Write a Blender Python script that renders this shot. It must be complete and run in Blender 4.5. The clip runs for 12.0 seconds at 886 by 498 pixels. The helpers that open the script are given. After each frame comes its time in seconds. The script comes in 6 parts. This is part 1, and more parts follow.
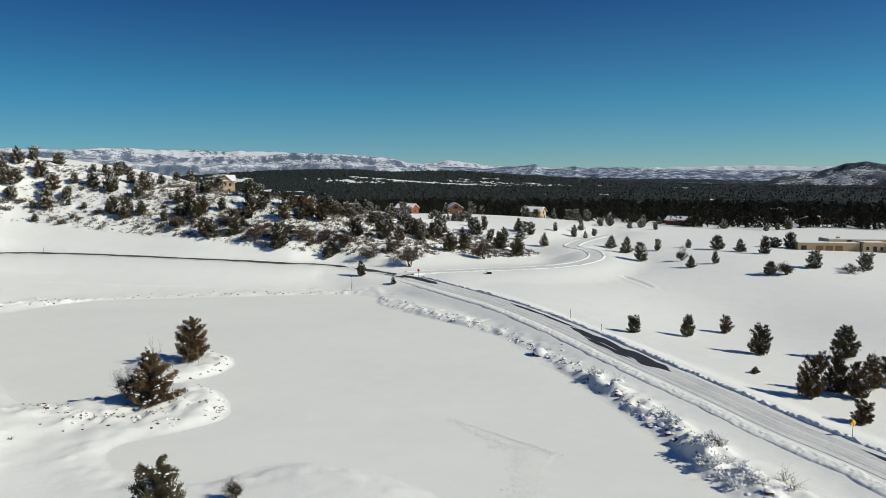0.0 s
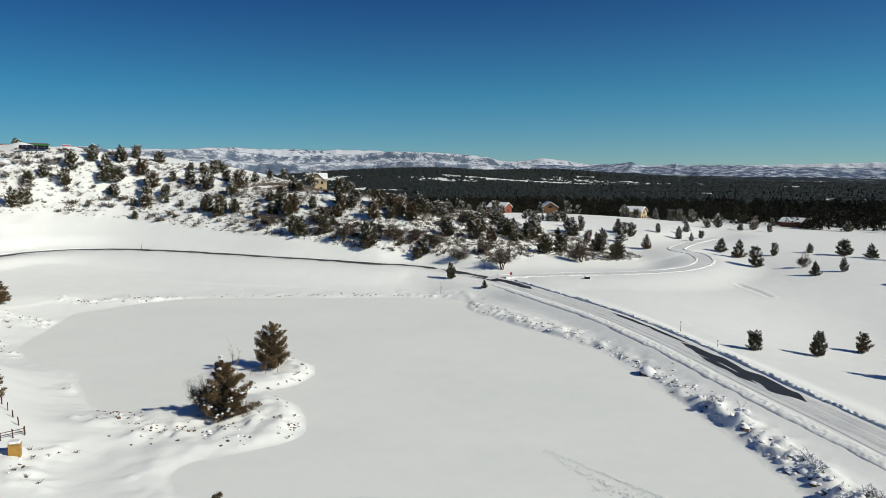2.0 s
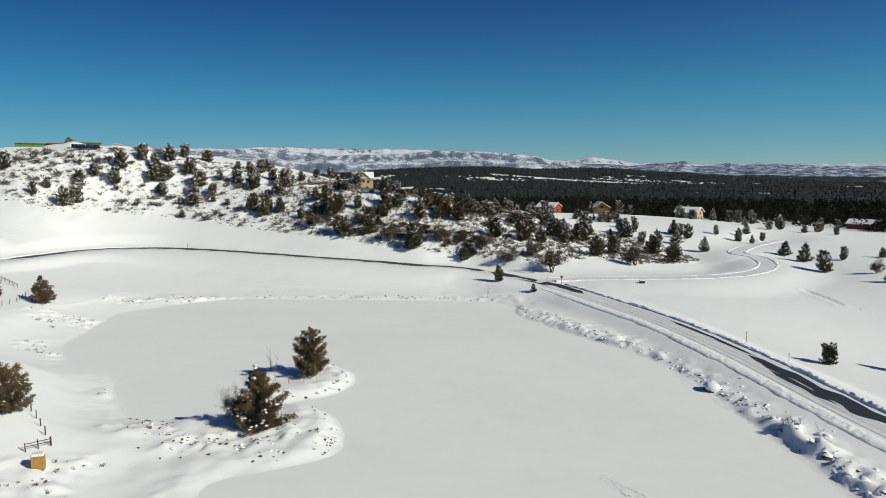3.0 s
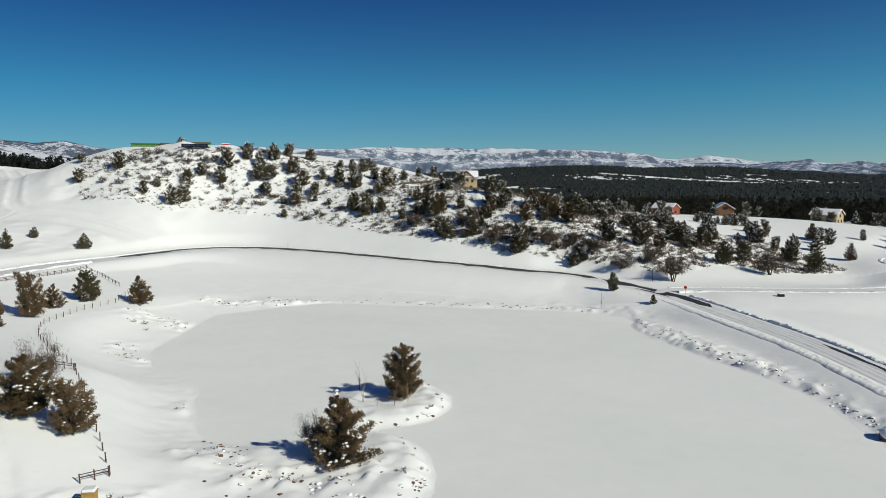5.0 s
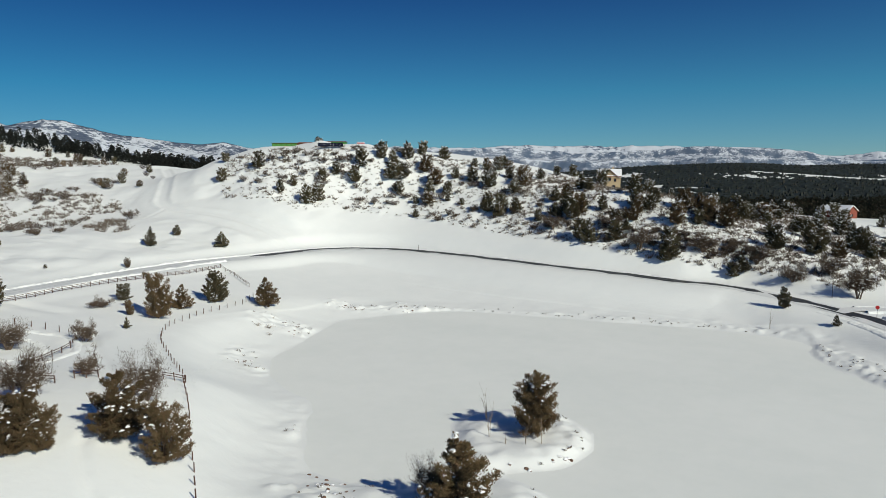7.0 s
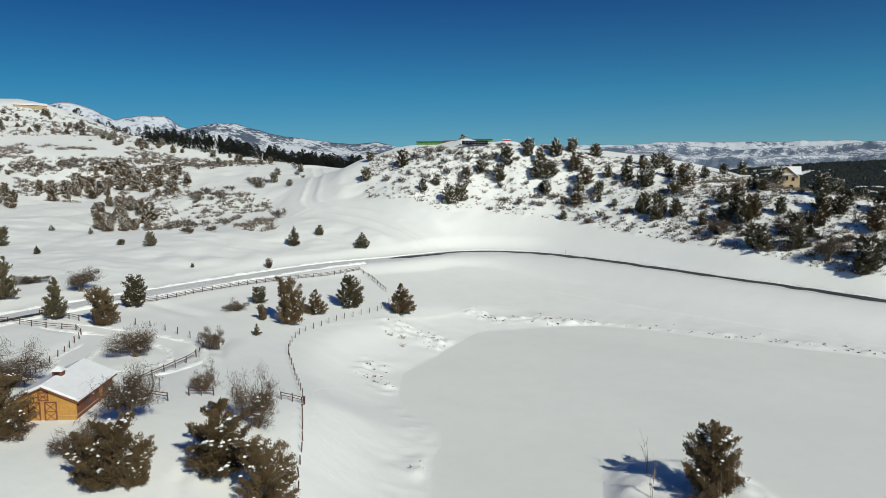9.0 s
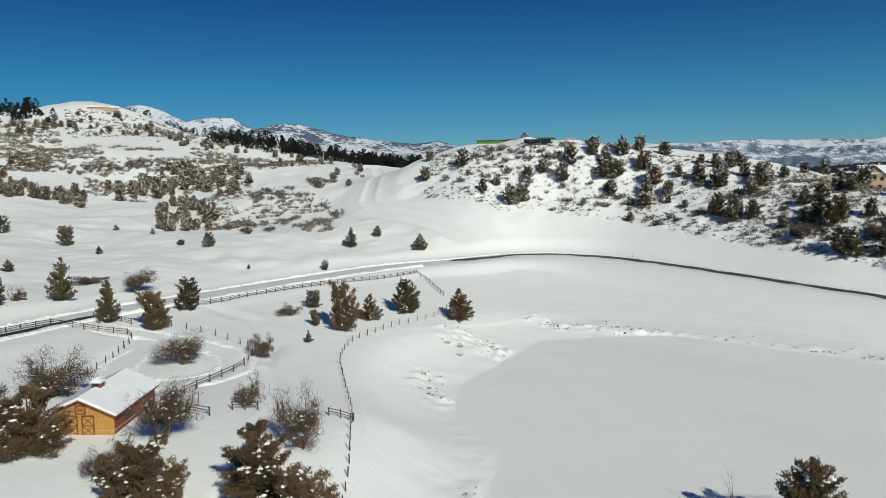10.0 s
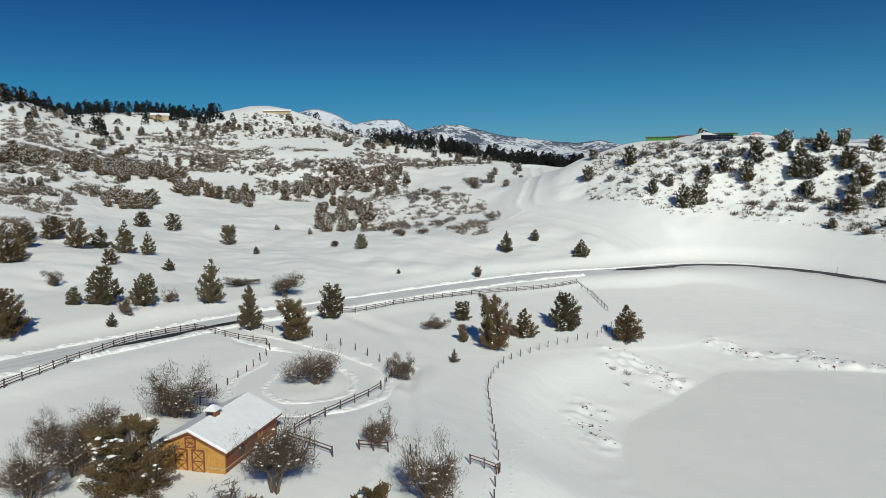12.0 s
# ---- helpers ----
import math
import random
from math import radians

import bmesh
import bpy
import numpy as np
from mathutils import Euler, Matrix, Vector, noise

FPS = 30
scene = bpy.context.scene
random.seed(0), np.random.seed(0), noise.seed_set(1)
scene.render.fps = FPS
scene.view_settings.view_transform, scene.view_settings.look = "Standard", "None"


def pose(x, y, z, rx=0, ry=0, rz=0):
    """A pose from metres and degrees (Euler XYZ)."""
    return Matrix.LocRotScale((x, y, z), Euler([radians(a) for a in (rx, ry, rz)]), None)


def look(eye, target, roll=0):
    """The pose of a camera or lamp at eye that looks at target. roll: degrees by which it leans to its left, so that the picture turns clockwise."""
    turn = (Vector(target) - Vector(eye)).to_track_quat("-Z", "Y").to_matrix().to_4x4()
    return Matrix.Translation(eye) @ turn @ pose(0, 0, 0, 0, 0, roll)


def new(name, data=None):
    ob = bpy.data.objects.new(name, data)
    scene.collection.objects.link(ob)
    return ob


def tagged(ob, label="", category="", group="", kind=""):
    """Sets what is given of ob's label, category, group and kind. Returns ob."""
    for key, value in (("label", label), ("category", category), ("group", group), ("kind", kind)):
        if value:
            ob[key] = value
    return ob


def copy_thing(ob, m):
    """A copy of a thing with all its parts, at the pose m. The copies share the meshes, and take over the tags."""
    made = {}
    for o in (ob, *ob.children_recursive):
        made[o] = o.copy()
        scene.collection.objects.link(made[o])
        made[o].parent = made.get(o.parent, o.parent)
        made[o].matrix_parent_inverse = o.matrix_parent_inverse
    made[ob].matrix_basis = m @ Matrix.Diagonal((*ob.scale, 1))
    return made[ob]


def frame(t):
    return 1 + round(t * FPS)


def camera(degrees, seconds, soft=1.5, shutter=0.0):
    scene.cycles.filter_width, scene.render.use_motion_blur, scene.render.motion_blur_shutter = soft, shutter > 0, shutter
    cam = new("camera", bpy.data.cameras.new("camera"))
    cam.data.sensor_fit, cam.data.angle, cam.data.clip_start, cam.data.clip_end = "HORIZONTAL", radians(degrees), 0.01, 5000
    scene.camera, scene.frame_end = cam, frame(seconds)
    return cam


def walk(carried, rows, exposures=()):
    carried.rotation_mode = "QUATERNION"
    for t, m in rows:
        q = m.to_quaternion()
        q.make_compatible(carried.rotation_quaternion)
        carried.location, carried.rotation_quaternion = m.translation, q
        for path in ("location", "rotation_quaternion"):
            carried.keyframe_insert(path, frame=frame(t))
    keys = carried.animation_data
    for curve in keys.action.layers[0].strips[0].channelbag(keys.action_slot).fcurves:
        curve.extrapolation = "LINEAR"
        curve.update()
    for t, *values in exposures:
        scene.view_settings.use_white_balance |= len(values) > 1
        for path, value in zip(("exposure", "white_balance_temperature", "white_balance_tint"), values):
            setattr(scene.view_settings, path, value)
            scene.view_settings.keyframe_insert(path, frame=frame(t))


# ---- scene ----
cam = camera(64.25, 12.0, 0.8)
# seconds, x, y, z, yaw, pitch, roll
ROWS = [
    (0.0, 0.00, -0.00, 37.50, 0.00, -5.72, -0.19),
    (0.5, 0.04, 2.67, 37.48, 0.66, -5.73, -0.18),
    (1.0, -0.15, 5.62, 37.53, 2.40, -5.78, -0.21),
    (1.5, -0.47, 8.99, 37.53, 5.11, -5.87, -0.19),
    (2.0, -0.85, 12.61, 37.42, 7.48, -5.89, -0.19),
    (2.5, -1.33, 16.44, 37.40, 9.40, -5.94, -0.20),
    (3.0, -2.00, 20.20, 37.38, 11.32, -5.97, -0.23),
    (5.0, -6.13, 35.68, 37.10, 19.82, -6.05, -0.15),
    (5.5, -7.45, 39.42, 37.06, 22.75, -6.08, -0.12),
    (6.0, -8.91, 43.07, 37.05, 25.36, -6.10, -0.09),
    (6.5, -10.56, 46.66, 37.13, 28.04, -6.15, -0.06),
    (7.0, -12.43, 50.11, 37.14, 30.81, -6.18, -0.06),
    (9.0, -20.99, 62.72, 37.42, 42.64, -6.32, 0.12),
    (9.5, -23.48, 65.58, 37.51, 45.01, -6.35, 0.20),
    (10.0, -25.93, 68.10, 37.61, 47.54, -6.37, 0.24),
    (10.5, -28.72, 70.62, 37.64, 50.55, -6.35, 0.28),
    (11.0, -31.74, 73.09, 37.63, 53.84, -6.36, 0.32),
    (11.5, -34.97, 75.47, 37.60, 57.12, -6.35, 0.36),
    (12.0, -38.23, 77.68, 37.62, 60.37, -6.32, 0.40),
]
walk(cam, [(t, pose(x, y, z, 90 + pitch, roll, yaw)) for t, x, y, z, yaw, pitch, roll in ROWS],
     exposures=[(0.0, 0.06, 6760, 10), (6.0, -0.02, 6640, 9), (9.0, -0.08, 6560, 8), (12.0, -0.12, 6540, 8)])
# ---- world ----
SUN_AZ, SUN_EL = 104.0, 33.0   # degrees clockwise from the y axis, and above the horizon
world = bpy.data.worlds.new("world")
scene.world = world
world.use_nodes = True
wt = world.node_tree
sky = wt.nodes.new("ShaderNodeTexSky")
sky.sky_type, sky.sun_disc = "NISHITA", False
sky.sun_elevation, sky.sun_rotation = radians(SUN_EL), radians(SUN_AZ)
sky.altitude, sky.air_density, sky.dust_density, sky.ozone_density = 2200, 1.0, 0.0, 1.6
# the dry winter air: a deeper blue overhead, cyan towards the horizon
coord, split, tone = wt.nodes.new("ShaderNodeTexCoord"), wt.nodes.new("ShaderNodeSeparateXYZ"), wt.nodes.new("ShaderNodeValToRGB")
wt.links.new(coord.outputs["Generated"], split.inputs[0])
wt.links.new(split.outputs[2], tone.inputs[0])
tone.color_ramp.elements.new(0.11)
tone.color_ramp.elements.new(0.26)
for e, (pos, col) in zip(tone.color_ramp.elements, ((0.0, (0.48, 0.70, 0.88)), (0.11, (0.225, 0.69, 0.86)), (0.26, (0.118, 0.35, 0.69)), (1.0, (0.125, 0.36, 0.70)))):
    e.position, e.color = pos, (*col, 1.0)
deep = wt.nodes.new("ShaderNodeMix")
deep.data_type, deep.blend_type = "RGBA", "MULTIPLY"
deep.inputs[0].default_value = 1.0
wt.links.new(tone.outputs[0], deep.inputs[7])
wt.links.new(sky.outputs[0], deep.inputs[6])
# and a darker western half, away from the sun
west, dusk = wt.nodes.new("ShaderNodeValToRGB"), wt.nodes.new("ShaderNodeMix")
for e, (pos, k) in zip(west.color_ramp.elements, ((0.0, (0.40, 0.60, 0.70)), (0.62, (1.01, 1.01, 1.01)))):
    e.position, e.color = pos, (*k, 1.0)
half = wt.nodes.new("ShaderNodeMath")
half.operation = "MULTIPLY_ADD"
half.inputs[1].default_value = half.inputs[2].default_value = 0.5
wt.links.new(split.outputs[0], half.inputs[0])
wt.links.new(half.outputs[0], west.inputs[0])
dusk.data_type, dusk.blend_type = "RGBA", "MULTIPLY"
dusk.inputs[0].default_value = 1.0
wt.links.new(deep.outputs[2], dusk.inputs[6])
wt.links.new(west.outputs[0], dusk.inputs[7])
wt.links.new(dusk.outputs[2], wt.nodes["Background"].inputs[0])
wt.nodes["Background"].inputs[1].default_value = 0.079
sun = new("sun", bpy.data.lights.new("sun", "SUN"))
sun.data.energy, sun.data.angle, sun.data.color = 3.75, radians(0.53), (1.0, 0.98, 0.84)
to_sun = Vector((math.sin(radians(SUN_AZ)) * math.cos(radians(SUN_EL)), math.cos(radians(SUN_AZ)) * math.cos(radians(SUN_EL)), math.sin(radians(SUN_EL))))
sun.matrix_basis = look((0, 0, 200), Vector((0, 0, 200)) - to_sun)
scene.view_settings.exposure = 0.0

# ---- materials ----


class Nodes:
    """A node material in the making."""

    def __init__(self, name, rough=0.8, metal=0.0):
        self.mat = bpy.data.materials.new(name)
        self.mat.use_nodes = True
        self.nodes, self.links = self.mat.node_tree.nodes, self.mat.node_tree.links
        self.bsdf = self.nodes["Principled BSDF"]
        self.bsdf.inputs["Roughness"].default_value = rough
        self.bsdf.inputs["Metallic"].default_value = metal
        self.bsdf.inputs["Specular IOR Level"].default_value = 0.25
        self.geo = self.nodes.new("ShaderNodeNewGeometry")

    def put(self, value, socket):
        if isinstance(value, (int, float)):
            socket.default_value = value
        elif isinstance(value, tuple):
            socket.default_value = (*value, 1.0)[:4]
        else:
            self.links.new(value, socket)

    def noise(self, size, detail=4.0, rough=0.6, stretch=(1, 1, 1), local=False):
        m = self.nodes.new("ShaderNodeMapping")
        m.inputs["Scale"].default_value = tuple(s / size for s in stretch)
        if local:
            self.links.new(self.nodes.new("ShaderNodeTexCoord").outputs["Object"], m.inputs[0])
        else:
            self.links.new(self.geo.outputs["Position"], m.inputs[0])
        n = self.nodes.new("ShaderNodeTexNoise")
        n.inputs["Scale"].default_value, n.inputs["Detail"].default_value, n.inputs["Roughness"].default_value = 1.0, detail, rough
        self.links.new(m.outputs[0], n.inputs["Vector"])
        return n.outputs["Fac"]

    def ramp(self, value, *stops):
        r = self.nodes.new("ShaderNodeValToRGB")
        while len(r.color_ramp.elements) < len(stops):
            r.color_ramp.elements.new(0.5)
        for e, (pos, col) in zip(r.color_ramp.elements, stops):
            e.position = pos
            e.color = (*col, 1.0) if isinstance(col, tuple) else (col, col, col, 1.0)
        self.put(value, r.inputs[0])
        return r.outputs[0]

    def mix(self, fac, a, b, how="MIX"):
        m = self.nodes.new("ShaderNodeMix")
        m.data_type, m.blend_type = "RGBA", how
        for v, i in ((fac, 0), (a, 6), (b, 7)):
            self.put(v, m.inputs[i])
        return m.outputs[2]

    def calc(self, how, a, b=0.0, c=0.0):
        m = self.nodes.new("ShaderNodeMath")
        m.operation = how
        for v, s in zip((a, b, c), m.inputs):
            self.put(v, s)
        return m.outputs[0]

    def vary(self, colour, amount=0.3):
        """A lighter or darker tone for each object."""
        info = self.nodes.new("ShaderNodeObjectInfo")
        k = self.calc("MULTIPLY_ADD", info.outputs["Random"], amount, 1.0 - amount / 2)
        v = self.nodes.new("ShaderNodeVectorMath")
        v.operation = "SCALE"
        self.put(colour, v.inputs[0])
        self.links.new(k, v.inputs[3])
        return v.outputs[0]

    def island(self):
        return self.geo.outputs["Random Per Island"]

    def up(self):
        s = self.nodes.new("ShaderNodeSeparateXYZ")
        self.links.new(self.geo.outputs["Normal"], s.inputs[0])
        return s.outputs[2]

    def done(self, colour, bump=None, depth=0.05, rough=None):
        self.put(colour, self.bsdf.inputs["Base Color"])
        if rough is not None:
            self.put(rough, self.bsdf.inputs["Roughness"])
        if bump is not None:
            b = self.nodes.new("ShaderNodeBump")
            b.inputs["Strength"].default_value, b.inputs["Distance"].default_value = 1.0, depth
            self.put(bump, b.inputs["Height"])
            self.links.new(b.outputs[0], self.bsdf.inputs["Normal"])
        return self.mat


def plain(name, colour, rough=0.7, grain=0.15, size=0.4, metal=0.0, bump=0.0):
    """Paint, wood or metal of one colour with a little grain and dirt."""
    n = Nodes(name, rough, metal)
    f = n.noise(size, 5, 0.65, local=True)
    c = n.mix(n.ramp(f, (0.3, 0.0), (0.7, 1.0)), tuple(v * (1 - grain) for v in colour), tuple(min(1, v * (1 + grain)) for v in colour))
    return n.done(n.vary(c, 0.12), f if bump else None, bump)


def snow_material():
    n = Nodes("snow", 0.75)
    f = n.mix(0.5, n.noise(60, 4), n.noise(7, 5))
    c = n.ramp(f, (0.3, (0.82, 0.84, 0.83)), (0.7, (0.885, 0.895, 0.88)))
    drift = n.noise(6.0, 4, 0.52, (1.0, 1.5, 1.0))
    crust = n.ramp(n.noise(1.6, 5, 0.62, (1.0, 1.25, 1.0)), (0.35, 0.0), (0.75, 1.0))
    h = n.calc("ADD", n.calc("MULTIPLY", drift, 0.48), n.calc("MULTIPLY_ADD", crust, 0.12, n.calc("MULTIPLY", n.noise(0.55, 4, 0.65), 0.09)))
    return n.done(c, h, 0.19)


def ice_material():
    n = Nodes("snowed_ice", 0.6)
    f = n.mix(0.45, n.noise(38, 3, 0.5, (1, 1.6, 1)), n.noise(4.5, 5, 0.7))
    c = n.ramp(f, (0.30, (0.83, 0.855, 0.825)), (0.55, (0.885, 0.90, 0.87)), (0.78, (0.925, 0.935, 0.905)))
    return n.done(c, n.calc("ADD", n.noise(2.2, 4, 0.6, (1, 2, 1)), n.calc("MULTIPLY", n.noise(0.3, 3), 0.2)), 0.03)


def road_material():
    n = Nodes("packed_snow_road", 0.7)
    f = n.mix(0.5, n.noise(9, 4), n.noise(1.0, 5, 0.7))
    c = n.ramp(f, (0.30, (0.66, 0.67, 0.68)), (0.50, (0.76, 0.77, 0.77)), (0.72, (0.84, 0.84, 0.84)))
    return n.done(c, n.noise(0.5, 5, 0.7), 0.045)


def track_material():
    n = Nodes("worn_wheel_track", 0.6)
    f = n.mix(0.5, n.noise(7, 4), n.noise(0.8, 5, 0.7))
    return n.done(n.ramp(f, (0.30, (0.46, 0.47, 0.48)), (0.50, (0.66, 0.67, 0.67)), (0.68, (0.80, 0.80, 0.80))), n.noise(0.4, 4, 0.7), 0.03)


def asphalt_material():
    n = Nodes("wet_asphalt", 0.55)
    f = n.mix(0.5, n.noise(3.0, 5), n.noise(0.15, 4, 0.7))
    return n.done(n.ramp(f, (0.3, (0.018, 0.022, 0.028)), (0.7, (0.06, 0.062, 0.066))), n.noise(0.06, 3), 0.01)


def needle_material(name, dark, light, brown):
    n = Nodes(name, 0.75)
    c = n.mix(n.ramp(n.noise(0.9, 3, 0.6, local=True), (0.35, 0.0), (0.65, 1.0)), dark, light)
    c = n.mix(n.ramp(n.island(), (0.58, 0.0), (0.92, 1.0)), c, brown)
    return n.done(n.vary(c, 0.55))


def bark_material(name, dark, light):
    n = Nodes(name, 0.9)
    f = n.noise(0.35, 5, 0.7, (1, 1, 0.25), local=True)
    return n.done(n.vary(n.ramp(f, (0.3, dark), (0.7, light)), 0.3), f, 0.03)


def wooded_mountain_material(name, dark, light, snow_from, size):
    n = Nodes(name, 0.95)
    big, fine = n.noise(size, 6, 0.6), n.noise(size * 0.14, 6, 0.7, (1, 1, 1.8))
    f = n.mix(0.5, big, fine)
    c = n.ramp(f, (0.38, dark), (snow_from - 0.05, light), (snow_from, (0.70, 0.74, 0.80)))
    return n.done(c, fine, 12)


def rock_material():
    n = Nodes("red_rock", 0.9)
    f = n.noise(0.5, 5, 0.7, local=True)
    return n.done(n.vary(n.ramp(f, (0.3, (0.07, 0.04, 0.03)), (0.7, (0.24, 0.15, 0.11))), 0.4), f, 0.08)


# tree and rock tones are handed in already tinted with distance haze
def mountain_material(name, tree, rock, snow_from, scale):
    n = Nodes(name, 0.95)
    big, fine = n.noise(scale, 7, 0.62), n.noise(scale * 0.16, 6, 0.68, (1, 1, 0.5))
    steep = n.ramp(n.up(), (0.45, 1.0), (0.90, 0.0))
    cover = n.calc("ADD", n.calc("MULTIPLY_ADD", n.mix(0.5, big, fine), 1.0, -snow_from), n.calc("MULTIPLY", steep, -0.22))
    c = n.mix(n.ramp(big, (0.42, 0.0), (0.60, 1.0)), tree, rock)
    # the snow tone mixes in brush and is dulled and blued as by haze
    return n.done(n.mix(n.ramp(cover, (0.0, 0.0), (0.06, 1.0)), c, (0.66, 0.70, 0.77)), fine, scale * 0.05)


SNOW, ICE, ROADTOP, ASPHALT, ROCK, WORN = snow_material(), ice_material(), road_material(), asphalt_material(), rock_material(), track_material()
SNOWCAP = plain("fallen_snow", (0.86, 0.87, 0.89), 0.7, 0.04, 0.8, bump=0.04)
PINE = needle_material("pinyon_needles", (0.052, 0.053, 0.030), (0.135, 0.122, 0.066), (0.170, 0.118, 0.072))
JUNIPER = needle_material("juniper_scales", (0.070, 0.054, 0.028), (0.165, 0.122, 0.062), (0.205, 0.118, 0.066))
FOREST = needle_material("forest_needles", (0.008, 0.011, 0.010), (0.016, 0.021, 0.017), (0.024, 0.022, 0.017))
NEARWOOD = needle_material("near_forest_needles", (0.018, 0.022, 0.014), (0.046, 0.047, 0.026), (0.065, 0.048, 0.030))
BARK = bark_material("pine_bark", (0.05, 0.035, 0.025), (0.16, 0.11, 0.08))
TWIG = bark_material("oak_twigs", (0.065, 0.048, 0.036), (0.19, 0.142, 0.105))
PALETWIG = bark_material("pale_twigs", (0.20, 0.15, 0.11), (0.42, 0.33, 0.25))
DEADLEAF = needle_material("dry_oak_leaves", (0.10, 0.055, 0.03), (0.20, 0.115, 0.06), (0.24, 0.15, 0.09))
SCRUBTWIG = bark_material("scrub_twigs", (0.085, 0.068, 0.054), (0.23, 0.185, 0.145))
FENCEWOOD = bark_material("weathered_fence_wood", (0.045, 0.025, 0.02), (0.15, 0.085, 0.065))
# mountain tones: the blue of distance haze is put into the base colours
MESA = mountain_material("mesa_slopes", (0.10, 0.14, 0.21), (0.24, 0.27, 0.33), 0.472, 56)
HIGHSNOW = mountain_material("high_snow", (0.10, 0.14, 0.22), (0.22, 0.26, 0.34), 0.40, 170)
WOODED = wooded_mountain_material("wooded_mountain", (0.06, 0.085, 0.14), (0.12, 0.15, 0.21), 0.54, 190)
# this deeper blue also paints in the shaded faces of the buttes
HAZERIDGE = mountain_material("far_blue_ridge", (0.065, 0.105, 0.19), (0.14, 0.19, 0.28), 0.505, 42)
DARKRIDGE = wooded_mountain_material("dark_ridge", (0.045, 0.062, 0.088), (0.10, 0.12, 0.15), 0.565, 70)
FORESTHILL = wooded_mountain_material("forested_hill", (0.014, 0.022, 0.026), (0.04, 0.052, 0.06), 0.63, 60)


# ---- building blocks ----
def mesh_of(name, verts, faces, mats, index=None, smooth_faces=False):
    me = bpy.data.meshes.new(name)
    verts = np.asarray(verts, np.float32)
    faces = np.asarray(faces, np.int32)
    n, k = faces.shape
    me.vertices.add(len(verts))
    me.vertices.foreach_set("co", verts.ravel())
    me.loops.add(n * k)
    me.loops.foreach_set("vertex_index", faces.ravel())
    me.polygons.add(n)
    me.polygons.foreach_set("loop_start", np.arange(0, n * k, k, dtype=np.int32))
    me.polygons.foreach_set("loop_total", np.full(n, k, np.int32))
    if index is not None:
        me.polygons.foreach_set("material_index", np.asarray(index, np.int32))
    me.polygons.foreach_set("use_smooth", np.full(n, smooth_faces))
    me.update(calc_edges=True)
    for m in (mats if isinstance(mats, (list, tuple)) else [mats]):
        me.materials.append(m)
    return me


def thing(name, label, category, at=(0, 0, 0), turn=0.0, group="", kind=""):
    """An empty at a thing's base, to hold its parts."""
    ob = tagged(new(name), label, category, group, kind)
    ob.matrix_basis = pose(*at, 0, 0, turn)
    return ob


def part(name, source, material, parent, label=""):
    """One mesh under a thing or a part, from a bmesh or a ready mesh."""
    if isinstance(source, bmesh.types.BMesh):
        me = bpy.data.meshes.new(name)
        source.to_mesh(me)
        source.free()
        me.materials.append(material)
    else:
        me = source
    ob = new(name, me)
    ob.parent = parent
    return tagged(ob, label)


def box(bm, lo, hi, bevel=0.0):
    """A box from corner lo to corner hi in a bmesh."""
    m = Matrix.Translation([(a + b) / 2 for a, b in zip(lo, hi)]) @ Matrix.Diagonal([b - a for a, b in zip(lo, hi)] + [1])
    made = bmesh.ops.create_cube(bm, size=1, matrix=m)
    if bevel:
        es = {e for v in made["verts"] for e in v.link_edges}
        bmesh.ops.bevel(bm, geom=list(es), offset=bevel, segments=1, affect="EDGES")
    return bm


def boxed(lo, hi, bevel=0.0):
    return box(bmesh.new(), lo, hi, bevel)


def tube(bm, a, b, r0, r1, sides=6):
    """A tapered round bar from a to b."""
    a, b = Vector(a), Vector(b)
    q = (b - a).to_track_quat("Z", "Y").to_matrix().to_4x4()
    bmesh.ops.create_cone(bm, cap_ends=True, segments=sides, radius1=r0, radius2=r1, depth=(b - a).length,
                          matrix=Matrix.Translation((a + b) / 2) @ q)
    return bm


def prism(bm, outline, depth, m=Matrix()):
    """A flat outline in x and z, given depth along y from 0, turned by m."""
    front = [bm.verts.new(m @ Vector((x, 0, z))) for x, z in outline]
    back = [bm.verts.new(m @ Vector((x, depth, z))) for x, z in outline]
    n = len(outline)
    bm.faces.new(front)
    bm.faces.new(back[::-1])
    for i in range(n):
        bm.faces.new((front[(i + 1) % n], front[i], back[i], back[(i + 1) % n]))
    bmesh.ops.recalc_face_normals(bm, faces=bm.faces)
    return bm


GRID = {}


def height(x, y):
    """The height of the ground sheet at a place."""
    xs, ys, z = GRID["x"], GRID["y"], GRID["z"]
    i, j = int(np.searchsorted(xs, x)) - 1, int(np.searchsorted(ys, y)) - 1
    u, v = (x - xs[i]) / (xs[i + 1] - xs[i]), (y - ys[j]) / (ys[j + 1] - ys[j])
    return float((z[j, i] * (1 - u) + z[j, i + 1] * u) * (1 - v) + (z[j + 1, i] * (1 - u) + z[j + 1, i + 1] * u) * v)


# ---- lie of the land ----
def smooth(t):
    t = np.clip(t, 0.0, 1.0)
    return t * t * (3 - 2 * t)


def lattice(ix, iy, seed):
    h = (ix.astype(np.int64) * 374761393 + iy.astype(np.int64) * 668265263 + seed * 974634777) & 0x7FFFFFFF
    h = ((h ^ (h >> 13)) * 1274126177) & 0x7FFFFFFF
    return ((h ^ (h >> 16)) & 0xFFFF) / 32767.5 - 1.0


